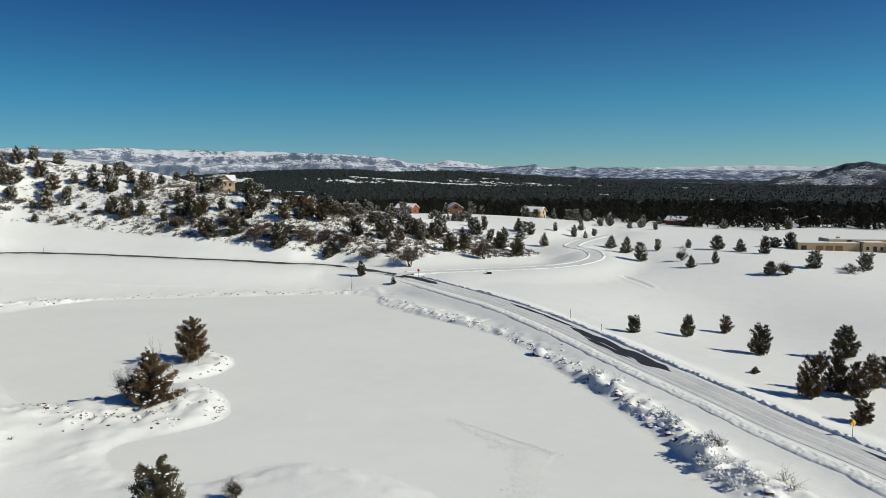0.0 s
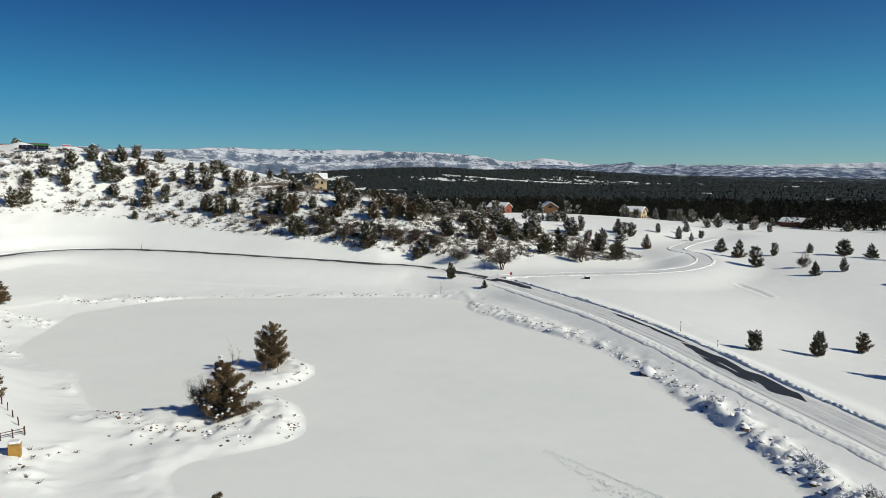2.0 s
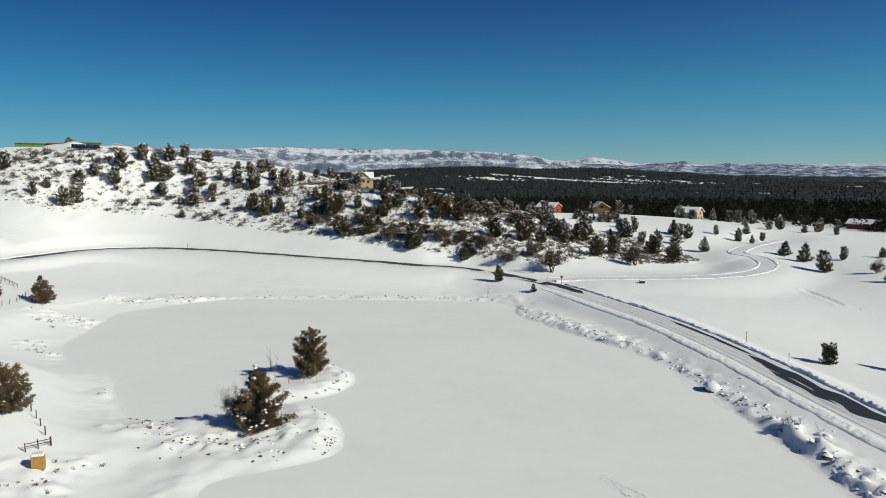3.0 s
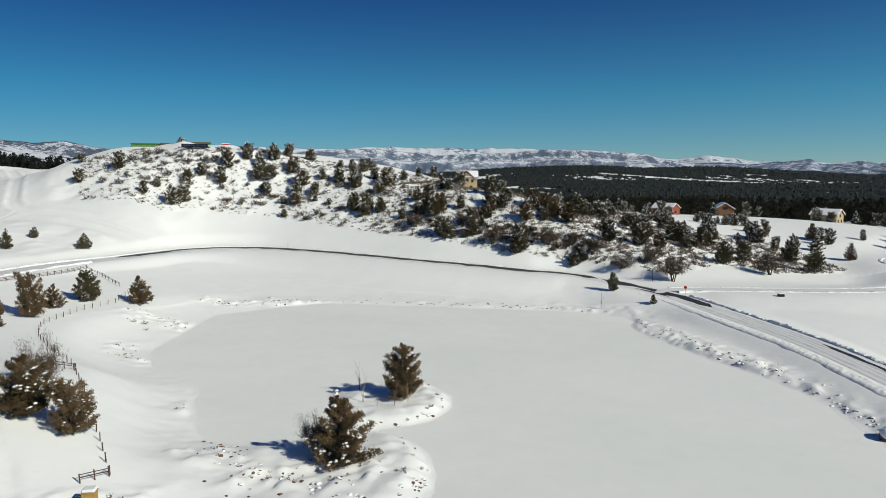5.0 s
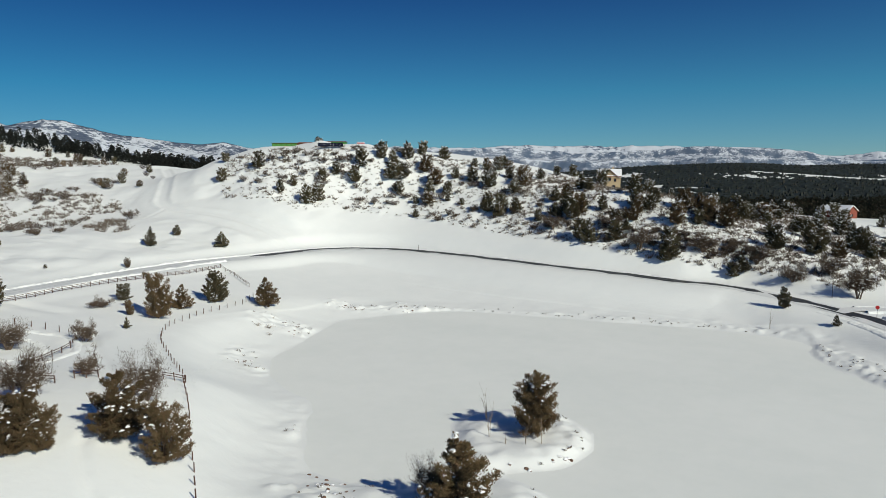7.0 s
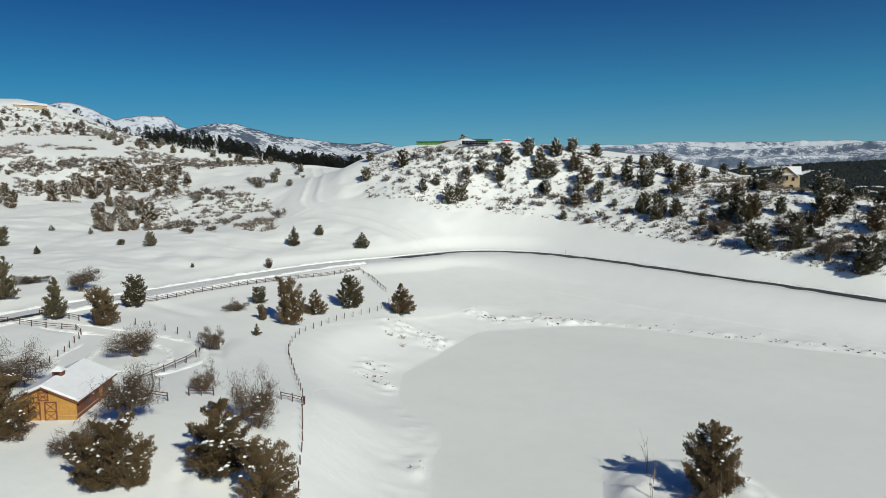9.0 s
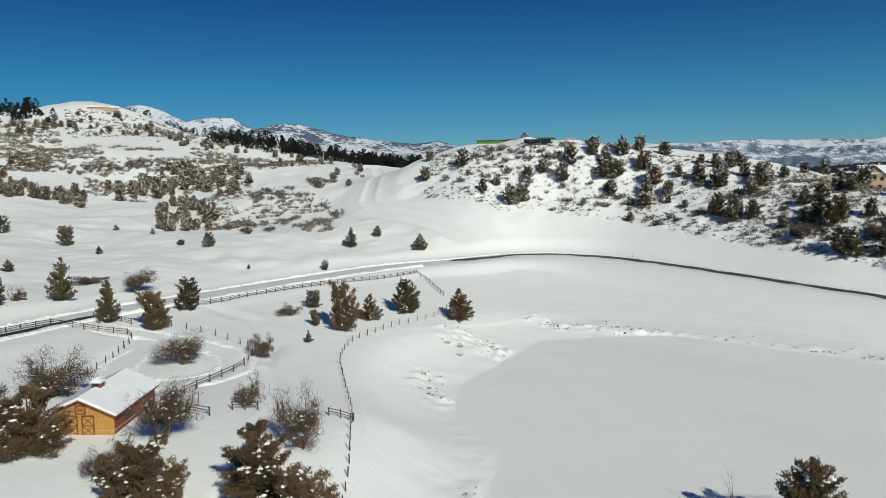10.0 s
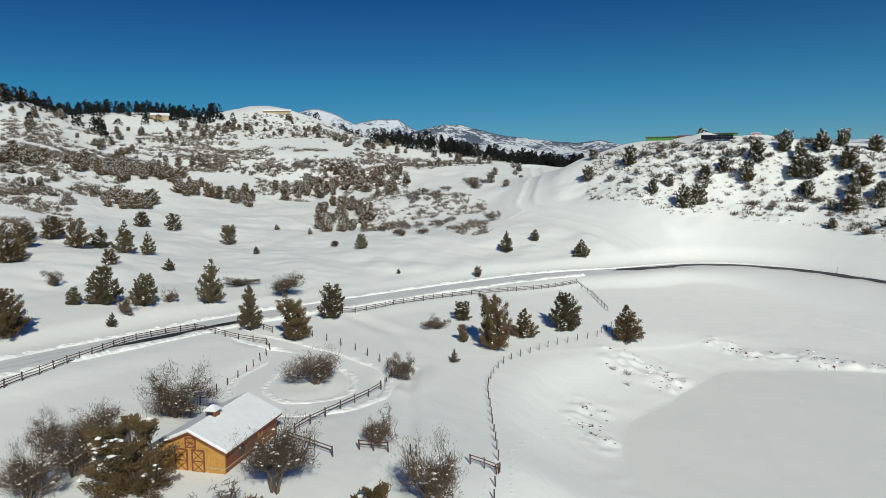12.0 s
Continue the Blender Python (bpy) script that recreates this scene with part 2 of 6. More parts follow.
def rough(x, y, size, seed=0):
    """Smooth noise from -1 to 1 with features of that size in metres."""
    x, y = np.asarray(x, float) / size, np.asarray(y, float) / size
    ix, iy = np.floor(x), np.floor(y)
    u, v = smooth(x - ix), smooth(y - iy)
    a, b = lattice(ix, iy, seed), lattice(ix + 1, iy, seed)
    c, d = lattice(ix, iy + 1, seed), lattice(ix + 1, iy + 1, seed)
    return (a + (b - a) * u) * (1 - v) + (c + (d - c) * u) * v


def along(points, x, y):
    """Distance from the line through the points, the length along it at the nearest place, and its height if the points have one."""
    x, y = np.asarray(x, float), np.asarray(y, float)
    best, where, level, run = np.full(x.shape, 1e9), np.zeros(x.shape), np.zeros(x.shape), 0.0
    for p, q in zip(points[:-1], points[1:]):
        dx, dy = q[0] - p[0], q[1] - p[1]
        n = dx * dx + dy * dy
        t = np.clip(((x - p[0]) * dx + (y - p[1]) * dy) / n, 0, 1)
        d = np.hypot(x - p[0] - t * dx, y - p[1] - t * dy)
        near = d < best
        best, where = np.where(near, d, best), np.where(near, run + t * math.sqrt(n), where)
        if len(p) > 2:
            level = np.where(near, p[2] + t * (q[2] - p[2]), level)
        run += math.sqrt(n)
    return best, where, level


def inside(points, x, y):
    x, y = np.asarray(x, float), np.asarray(y, float)
    odd = np.zeros(x.shape, bool)
    for p, q in zip(points, points[1:] + points[:1]):
        if p[1] != q[1]:
            odd ^= ((p[1] > y) != (q[1] > y)) & (x < p[0] + (y - p[1]) * (q[0] - p[0]) / (q[1] - p[1]))
    return odd


def rounded(points, closed=False, step=6):
    """A smooth line through the points."""
    pts = [np.array(p, float) for p in points]
    n, out = len(pts), []
    for i in range(n if closed else n - 1):
        a, b, c, d = (pts[(i + k) % n] if closed else pts[min(max(i + k, 0), n - 1)] for k in (-1, 0, 1, 2))
        for k in range(step):
            t = k / step
            out.append(tuple(0.5 * (2 * b + (c - a) * t + (2 * a - 5 * b + 4 * c - d) * t * t + (3 * b - a - 3 * c + d) * t ** 3)))
    if not closed:
        out.append(tuple(pts[-1]))
    return out


# mounds and hollows: x, y, radius, height
BROAD_HILLS = [(-492, 288, 220, 40.7), (-646, -20, 220, 44.4), (278, 442, 220, 4), (-800, -20, 220, 27.7), (-702, 274, 140, 37.9), (180, 78, 140, -10.8),
         (-604, 470, 140, 10.4)]
NEAR_SLOPES = [(-170, 358, 90, 32.5), (-170, 43, 90, 8.1), (-107, 232, 90, -7.8), (19, 421, 90, 9.5), (-548, 169, 90, 0.2), (-296, 421, 90, 18.2),
         (-800, -20, 90, 9.3), (-422, 43, 90, 15.5), (-107, 484, 90, 7.4), (-737, 169, 90, 11.3), (-485, -20, 90, 14.1), (-611, -20, 90, 14.9),
         (-737, 295, 90, 13.2), (271, 232, 90, -4), (-380, 190, 60, -11.6), (-296, 22, 60, 15), (-464, 148, 60, -6), (-212, -20, 60, 5.3)]
WEST_SWELLS = [(-264, 295, 45, 18.1), (-202, 295, 45, 13.6), (-170, 169, 45, 2.6), (-548, 43, 45, 17.8), (-233, 200, 45, 3.3), (-170, 263, 45, -4.2),
         (-233, 74, 45, 3.5), (-516, 358, 45, 5.1), (-359, 326, 45, 1.5), (-642, 137, 45, 10.5), (-674, 263, 45, 9.3), (-454, 295, 45, -6.2),
         (-296, 200, 45, -4), (-328, 232, 45, 3.3)]
EAST_SWELLS = [(-76, 295, 45, 13.7), (82, 200, 45, -6.3), (-12, 43, 45, -2.3), (-44, 358, 45, 6.8), (-12, 169, 45, -1.1), (50, 295, 45, -3.8), (-107, 295, 45, 5.6),
         (-12, 295, 45, 3.8), (114, 263, 45, 1.6), (-50, 100, 28, -4.6), (-90, 100, 28, 3.7), (-90, 160, 28, -4), (-70, 140, 28, -2.9), (-130, 120, 28, 0.9),
         (-70, 180, 28, 2.4)]
SHORE = rounded([(-122, 192), (-108, 211), (-85, 217), (-63, 221), (-41, 225), (-22, 222), (-19, 207), (-4, 187), (11, 169), (18, 152), (22, 136), (26, 123),
         (30, 105), (32, 90), (36, 70), (28, 56), (8, 62), (-2, 82), (-17, 90), (-24, 88), (-31, 83), (-43, 88), (-46, 95), (-40, 101), (-35, 105),
         (-34, 110), (-38, 119), (-43, 124), (-49, 126), (-44, 130), (-42, 137), (-44, 144), (-51, 150), (-59, 148), (-64, 141), (-60, 133),
         (-55, 124), (-56, 117), (-61, 114.5), (-70, 114), (-80, 124), (-88, 134), (-101, 140), (-113, 152), (-119, 171), (-124, 184)], True, 3)
ROAD = rounded([(66, 60, 0.1), (58, 88, 0.3), (52, 102, 0.6), (46, 120, 1), (39, 139, 1.4), (30, 167, 1.8), (18, 196, 2.2), (3, 220, 2.8), (-12, 241, 3.5), (-25, 251, 4.2), (-42, 259, 5.3), (-57, 256, 6.3), (-75, 256, 7.2), (-95, 256, 8), (-117, 258, 8.7), (-140, 259, 9.3), (-163, 257, 9.6), (-179, 244, 9.7), (-183, 217, 9.7), (-185, 190, 10), (-180, 158, 10.2), (-173, 130, 10.6), (-166, 107, 11), (-157, 90, 11.5), (-150, 78, 12), (-146, 72, 12.3), (-136, 50, 13), (-128, 20, 13.5)])
LANE = rounded([(-17, 243, 3.7), (-10, 250, 3.9), (14, 256, 4.2), (35, 261, 4.5), (52, 271, 4.8), (63, 289, 5.3), (65, 309, 6), (59, 322, 6.8), (71, 350, 7.2), (90, 379, 7.5)])
TRAIL = rounded([(-178, 236), (-196, 240), (-222, 240), (-246, 238), (-262, 242), (-276, 254), (-300, 276), (-330, 300), (-372, 330)])


STONY_BANK = [(-6, 196), (12, 172), (20.5, 153), (25, 137), (29.5, 121), (33, 104), (35, 92), (38, 74)]


HILL_SCRUB = [(-237, 251), (-224, 252.7), (-202, 259.6), (-197, 270), (-180, 279), (-167, 282), (-151, 282), (-138, 279), (-123, 277), (-106, 273.7), (-85, 271), (-66, 268.5), (-53, 269.5),
              (-40, 270.5), (-26, 267), (-13, 265), (4, 286), (20, 287.5), (44, 310), (30, 330), (0, 345), (-50, 365), (-110, 362), (-150, 342), (-185, 320), (-205, 309), (-228, 300), (-250, 290), (-262, 276)]


def raw_land(x, y):
    z = np.full(np.shape(x), 4.0)
    for cx, cy, r, h in ((-243, 313, 6.5, 2.0), (-232.5, 308.5, 6.0, 2.6), (-214, 316, 6.5, 1.4)):
        z = z + h * np.exp(-((x - cx) ** 2 + (y - cy) ** 2) / r ** 2)
    z = z + 5 * np.exp(-(((x + 648) / 62) ** 2 + ((y - 258) / 62) ** 2))
    for cx, cy, r, h in BROAD_HILLS + NEAR_SLOPES + WEST_SWELLS + EAST_SWELLS:
        z = z + h * np.exp(-((x - cx) ** 2 + (y - cy) ** 2) / r ** 2)
    return z


DRIVE = rounded([(x, y, float(raw_land(x, y)) - 0.2) for x, y in ((-167, 103), (-155, 105), (-145, 111), (-136, 115.5), (-128, 116.5), (-121, 113), (-117.5, 107), (-119, 100.5),
                 (-125, 98.5), (-132, 101.5), (-138, 107), (-146, 110))])


def shore_distance(x, y):
    """Metres from the pond's edge, negative over the ice."""
    return along(SHORE + SHORE[:1], x, y)[0] * np.where(inside(SHORE, x, y), -1, 1)


def land(x, y, detail=True):
    """The height of the snow."""
    x, y = np.asarray(x, float), np.asarray(y, float)
    z = raw_land(x, y)
    west = smooth((-150 - x) / 60)
    if detail:
        z = z + (0.08 + 0.27 * west) * rough(x, y, 27, 1) + (0.03 + 0.10 * west) * rough(x, y, 9, 2) + 0.03 * rough(x, y, 3.1, 3)
    d, _, _ = along(TRAIL, x, y)
    z = z - 0.30 * np.exp(-((d / 2.4) ** 4)) + 0.30 * np.exp(-(((d - 3.4) / 0.8) ** 2)) * (1 + rough(x, y, 2.5, 7))
    # the banks of the pond
    clear = shore_distance(x, y)
    out = clear + 0.5 * rough(x, y, 5, 4) + 0.25 * rough(x, y, 2.2, 5)
    bank = (0.36 + 0.12 * rough(x, y, 3.0, 10) + 0.10 * rough(x, y, 1.6, 11)) * smooth(out / 2.5) + 0.35 * smooth((out - 1) / 6)
    z = bank + (z - bank) * smooth((clear - 1) / 17)
    if detail:
        lumpy = (np.exp(-((((x + 52) / 20) ** 2 + ((y - 116) / 26) ** 2) ** 2)) + np.exp(-((((x + 121) / 9) ** 2 + ((y - 172) / 9) ** 2) ** 2))
                 + np.exp(-((((x + 116) / 12) ** 2 + ((y - 207) / 6) ** 2) ** 2)) + 0.5 * np.exp(-((((x + 60) / 50) ** 2 + ((y - 224) / 5) ** 2) ** 2)))
        z = z + 0.75 * lumpy * np.maximum(0, 0.1 + 0.6 * rough(x, y, 3.2, 15) + 0.55 * np.abs(rough(x, y, 1.7, 16))) * smooth(out / 1.5)
        d, t, _ = along(STONY_BANK, x, y)
        size = 0.45 + 1.15 * smooth((t - 66) / 26)
        z = z + size * np.exp(-((d / 3.0) ** 2)) * np.maximum(0, 0.35 + 0.7 * rough(x, y, 4.2, 12) + 0.6 * rough(x, y, 2.0, 13) + 0.35 * rough(x, y, 1.2, 14)) * smooth(out / 3.0)
    # the road beds
    for line, half, fade in ((LANE, 2.6, 20), (DRIVE, 1.6, 3), (ROAD, 4.2, 9)):
        d, _, level = along(line, x, y)
        if line is ROAD:
            cut = level + 0.47 * np.maximum(d - 4.5, 0)
            h = np.clip(0.5 + 0.5 * (cut - z) / 3.0, 0, 1)
            lowered = cut + (z - cut) * h - 3.0 * h * (1 - h)
            z = z + (lowered - z) * (1 - smooth((d - 36) / 30))
        z = z + (level - z) * (1 - smooth((d - half - 0.8) / np.where(z < level, fade + (11 * smooth((y - 228) / 14) if line is ROAD else 0), fade)))
    return np.where(out < 0, np.maximum(-0.8, 0.05 + 0.13 * out + 0.02 * rough(x, y, 4, 17)), z)


def far_rise(x, y):
    """The lie of the country far off."""
    d = np.hypot(x, y - 100)
    z = smooth((d - 700) / 1500) * (7 * rough(x, y, 640, 21) + 4 * rough(x, y, 240, 22) + 9)
    for cx, cy, rx, ry, h in ((-420, 2250, 420, 260, 46), (60, 2500, 330, 220, 40), (-150, 1500, 260, 160, 12), (620, 2400, 420, 200, 10), (-590, 62, 60, 60, 7)):
        z = z + h * np.exp(-(((x - cx) / rx) ** 2 + ((y - cy) / ry) ** 2))
    return z
# ---- land ends ----


# ---- ground, pond and roads ----
def spread(lo, hi, step, far, grow=1.12, fine=None):
    """Even steps from lo to hi, closer ones over the fine stretch, then wider and wider ones out to far on both sides."""
    if fine:
        mid = list(np.arange(lo, fine[0], step)) + list(np.arange(fine[0], fine[1], step * 0.6)) + list(np.arange(fine[1], hi, step))
    else:
        mid = list(np.arange(lo, hi, step))
    left, right, s = [lo], [hi], step
    while right[-1] < far:
        s *= grow
        right.append(right[-1] + s)
        left.append(left[-1] - s)
    return np.array(left[:0:-1] + mid + right)


# where stones and tussocks heap the snow: half width, height, line
RUBBLE = [(3.6, 0.62, [(-66, 108), (-57, 104.5), (-48, 106.5), (-40, 112)]), (2.2, 0.34, [(-37, 110), (-38.5, 118), (-43, 124)]), (1.3, 0.50, [(-69, 115), (-58, 114)]),
          (2.4, 0.34, [(-44, 130), (-42.5, 137), (-45, 145), (-52, 149)]), (3.0, 0.50, [(-134, 196), (-127, 198), (-120, 205), (-110, 211)]), (4.2, 0.60, [(-132, 167), (-127, 172.5), (-121, 171)]),
          (2.8, 0.40, [(-119, 150), (-114, 144), (-107, 142)]), (2.4, 0.35, [(-82, 125), (-79, 123)]), (2.4, 0.22, [(-105, 213.5), (-85, 219), (-60, 223.5), (-40, 227)]),
          (4.0, 0.40, [(-34, 226), (-18, 212), (-6, 196), (8, 178)]), (3.0, 0.45, [(-60, 94), (-66, 86), (-58, 84)])]


TRODDEN = [(0.24, 0.55, [(-70, 85), (-75, 88.6), (-80.5, 91.3), (-83, 92.7), (-86.5, 96.6), (-92, 101.5), (-96.5, 104.2), (-101, 109), (-111, 114.5), (-119, 118), (-130.6, 125)]), (0.25, 0.6, [(-248.4, 223), (-251, 229), (-252.6, 235)]),
           (0.45, 0.7, [(66.5, 257), (69.5, 249), (72, 241)]), (0.32, 1.7, [(-162, 128), (-149.3, 131), (-137.6, 128.8), (-131, 126), (-124, 118)])]


def sheet(name, xs, ys, z, mat, keep=None):
    nx, ny = len(xs), len(ys)
    gx, gy = np.meshgrid(xs, ys)
    verts = np.stack([gx.ravel(), gy.ravel(), z.ravel()], 1)
    i = (np.arange(ny - 1)[:, None] * nx + np.arange(nx - 1)[None, :]).ravel()
    faces = np.stack([i, i + 1, i + 1 + nx, i + nx], 1)
    if keep is not None:
        faces = faces[keep.ravel()[faces].all(1)]
    return new(name, mesh_of(name, verts, faces, mat, smooth_faces=True))


def build_ground():
    xs, ys = spread(-400, 100, 0.9, 3300, fine=(-135, 50)), spread(50, 345, 0.9, 3300, fine=(50, 230))
    gx, gy = np.meshgrid(xs, ys)
    z = land(gx, gy)
    z = z + far_rise(gx, gy)
    # soften the creases on the open slopes round the pond
    clear, soft = shore_distance(gx, gy), z.copy()
    for _ in range(14):
        soft[1:-1, 1:-1] = (soft[1:-1, 1:-1] * 2 + soft[:-2, 1:-1] + soft[2:, 1:-1] + soft[1:-1, :-2] + soft[1:-1, 2:]) / 6
    w = smooth((clear + 0.5) / 1.5) * (1 - smooth((clear - 26) / 12)) * smooth((along(ROAD, gx, gy)[0] - 7) / 4) * smooth((along(STONY_BANK, gx, gy)[0] - 6) / 4)
    z = z + (soft + 0.03 * rough(gx, gy, 2.4, 23) - z) * w
    # wind-worked relief of the western slopes, the beaten trail, and the lumpy peninsula
    trail_off = along(TRAIL, gx, gy)[0]
    open_slope = smooth((-165 - gx) / 40) * smooth((along(ROAD, gx, gy)[0] - 11) / 10) * smooth((trail_off - 7) / 6)
    z = z + open_slope * (1.05 * rough(gx, gy, 26, 81) + 0.50 * rough(gx + 0.4 * gy, gy, 9, 82) + 0.16 * rough(gx, gy, 3.2, 83) + 1.1 * np.abs(rough(gx, gy, 44, 97)))
    z = z - 0.16 * np.exp(-((trail_off - 1.2) / 0.7) ** 2)
    spit = np.exp(-((gx + 50) / 15) ** 4 - ((gy - 125) / 26) ** 4) * smooth((clear - 0.3) / 2.5)
    z = z + spit * (0.50 + 0.12 * rough(gx, gy, 3.3, 84) + 0.16 * rough(gx, gy, 1.5, 85))
    edge = smooth(clear / 1.2) * (1 - smooth((clear - 4) / 4)) * smooth((gx + 105 - 60 * smooth((gy - 170) / 30)) / 20 + smooth((gy - 185) / 20))
    z = z + edge * (0.05 * rough(gx, gy, 2.6, 86) + 0.09 * rough(gx, gy, 1.5, 87) + 0.25 * np.maximum(rough(gx, gy, 1.7, 90) + rough(gx, gy, 14, 91) - 0.5, 0))
    heaped = np.exp(-(along([(22, 140), (27, 126), (32, 107), (36, 92), (41, 77)], gx, gy)[0] / 3.6) ** 2) * smooth((clear - 0.4) / 3.0)
    z = z + heaped * (0.25 + 0.55 * rough(gx, gy, 2.3, 88) + 0.45 * rough(gx, gy, 1.4, 89)) * smooth((150 - gy) / 40)
    for wide, high, line in RUBBLE:
        off = along(line, gx, gy)[0]
        lump = np.maximum(0, 0.7 * rough(gx, gy, 2.0, 92) + 0.9 * rough(gx, gy, 1.1, 93) + 0.1) + 0.2
        z = z + high * np.exp(-((off / wide) ** 4)) * lump * smooth((clear - 0.2) / 1.2)
    # paths trodden and skied through the deep snow
    for deep, half, line in TRODDEN:
        off = along(line, gx, gy)[0] + 0.25 * rough(gx, gy, 3, 96)
        z = z - deep * np.exp(-((off / half) ** 2)) + 0.35 * deep * np.exp(-(((off - 2.2 * half) / half) ** 2))
    # tussocks under the snow of the scrubby hill
    on_hill = inside(HILL_SCRUB, gx, gy) * smooth((along(ROAD, gx, gy)[0] - 10) / 6)
    z = z + on_hill * (0.42 * np.maximum(0, rough(gx, gy, 2.6, 94) + 0.3) + 0.25 * rough(gx, gy, 5.5, 95))
    GRID.update(x=xs, y=ys, z=z)
    ob = sheet("ground", xs, ys, z, SNOW)
    tagged(ob, "rolling open ground under deep untracked sunlit snow", "ground", kind="structure")


def build_ice():
    xs, ys = np.arange(-132, 45, 3.0), np.arange(50, 232, 3.0)
    gx, gy = np.meshgrid(xs, ys)
    ob = sheet("water", xs, ys, 0.02 * rough(gx, gy, 12, 31), ICE, inside(SHORE, gx, gy) | (along(SHORE + SHORE[:1], gx, gy)[0] < 3.5))
    tagged(ob, "frozen pond covered with flat grey-white wind-packed snow", "frozen pond", kind="structure")


def ribbon(name, line, half, lift, mat, start=0.0, end=1e9, wobble=0.0, shift=0.0, seed=0, step=2.0, crown=0.0):
    """A strip along a line, resting on its levels."""
    pts = [np.array(p) for p in line]
    run = np.cumsum([0] + [float(np.hypot(*(b - a)[:2])) for a, b in zip(pts[:-1], pts[1:])])
    stops = np.arange(max(0, start), min(run[-1], end), step)
    xyz = np.stack([np.interp(stops, run, [p[k] for p in pts]) for k in range(3)], 1)
    t = np.gradient(xyz[:, :2], axis=0)
    t /= np.linalg.norm(t, axis=1)[:, None]
    side = np.stack([t[:, 1], -t[:, 0]], 1)
    fade = np.clip(np.minimum(stops - stops[0], stops[-1] - stops) / (4 * step), 0.1, 1) if wobble else 1.0
    rows, cols = [], 7
    for k in range(cols):
        u = -1 + 2 * k / (cols - 1)
        w = half * fade * (1 + wobble * rough(stops, stops * 0 + (10 if u > 0 else 40), 4, seed)) * u + shift
        p = xyz[:, :2] + side * np.asarray(w)[:, None]
        rows.append(np.column_stack([p, xyz[:, 2] + lift + crown * (1 - u * u)]))
    n = len(stops)
    verts = np.concatenate(rows)
    i = (np.arange(cols - 1)[:, None] * n + np.arange(n - 1)[None, :]).ravel()
    faces = np.stack([i, i + 1, i + 1 + n, i + n], 1)
    return mesh_of(name, verts, faces, mat, smooth_faces=True)


def build_roads():
    road = new("road", ribbon("road", ROAD, 3.6, 0.05, ROADTOP, crown=0.06))
    tagged(road, "ploughed two-lane road with packed snow and bare wet patches", "road", kind="structure")
    lane = new("road", ribbon("road", LANE, 2.4, 0.10, ROADTOP))
    tagged(lane, "narrow ploughed side road of packed snow", "road", kind="structure")
    return road


build_ground()
build_ice()
ROAD_OB = build_roads()

# ---- mountains ----
def range_of_hills(name, label, far, deep, skyline, mat, foot, jag, seed, steps=720, terrace=0.0, eye=(0, 0)):
    """A mountain range round the horizon: the skyline lists degrees clockwise from the y axis and degrees above the eye."""
    az = np.radians(np.linspace(skyline[0][0], skyline[-1][0], steps))
    top = np.interp(np.degrees(az), [p[0] for p in skyline], [p[1] for p in skyline])
    across = az * far
    crest = 37 + far * np.tan(np.radians(top)) + jag * (0.7 * rough(across, across * 0, 90, seed + 2) + 0.45 * rough(across, across * 0, 34, seed + 3))
    rows, deepness = [], 44
    for k in range(deepness):
        u = k / (deepness - 1)
        r = far - deep * (1 - u)
        back = across * 0 + u * deep
        swell = rough(across, back, 340, seed)
        spur = 1 - 2 * np.abs(rough(across + 0.3 * back, back * 0.4, 170, seed + 4))
        gully = 1 - 2 * np.abs(rough(across - 0.2 * back, back * 0.45, 64, seed + 5))
        if terrace:
            rise = 0.36 * u + 0.40 * smooth((u - terrace + 0.10 + 0.07 * swell) / 0.09) + 0.24 * smooth((u - 0.86 + 0.05 * swell) / 0.07)
            rise = rise + (1 - rise) * smooth((u - 0.93) / 0.07)
        else:
            rise = u ** 1.35
        z = foot + (crest - foot) * rise + jag * (1.6 * swell + 2.2 * spur + 1.0 * gully) * 3.4 * u * (1 - u)
        rows.append(np.column_stack([eye[0] + np.sin(az) * r, eye[1] + np.cos(az) * r, z]))
    rows.append(np.column_stack([eye[0] + np.sin(az) * (far + 60), eye[1] + np.cos(az) * (far + 60), rows[-1][:, 2] * 0 - 20]))
    n = steps
    i = (np.arange(len(rows) - 1)[:, None] * n + np.arange(n - 1)[None, :]).ravel()
    ob = new(name, mesh_of(name, np.concatenate(rows), np.stack([i, i + 1, i + 1 + n, i + n], 1), mat, smooth_faces=True))
    return tagged(ob, label, "mountain", kind="structure")


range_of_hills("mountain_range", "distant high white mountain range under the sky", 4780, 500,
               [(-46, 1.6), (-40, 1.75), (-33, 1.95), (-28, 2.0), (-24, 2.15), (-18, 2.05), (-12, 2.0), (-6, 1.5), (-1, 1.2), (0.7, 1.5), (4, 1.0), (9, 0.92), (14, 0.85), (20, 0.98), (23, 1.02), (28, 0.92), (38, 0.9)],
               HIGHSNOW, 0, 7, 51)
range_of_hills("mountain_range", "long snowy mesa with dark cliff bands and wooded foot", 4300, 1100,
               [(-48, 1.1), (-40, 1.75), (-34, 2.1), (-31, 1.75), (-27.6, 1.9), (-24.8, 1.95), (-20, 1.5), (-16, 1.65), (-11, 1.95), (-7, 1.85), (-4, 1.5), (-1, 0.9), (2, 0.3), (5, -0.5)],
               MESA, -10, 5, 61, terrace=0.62)
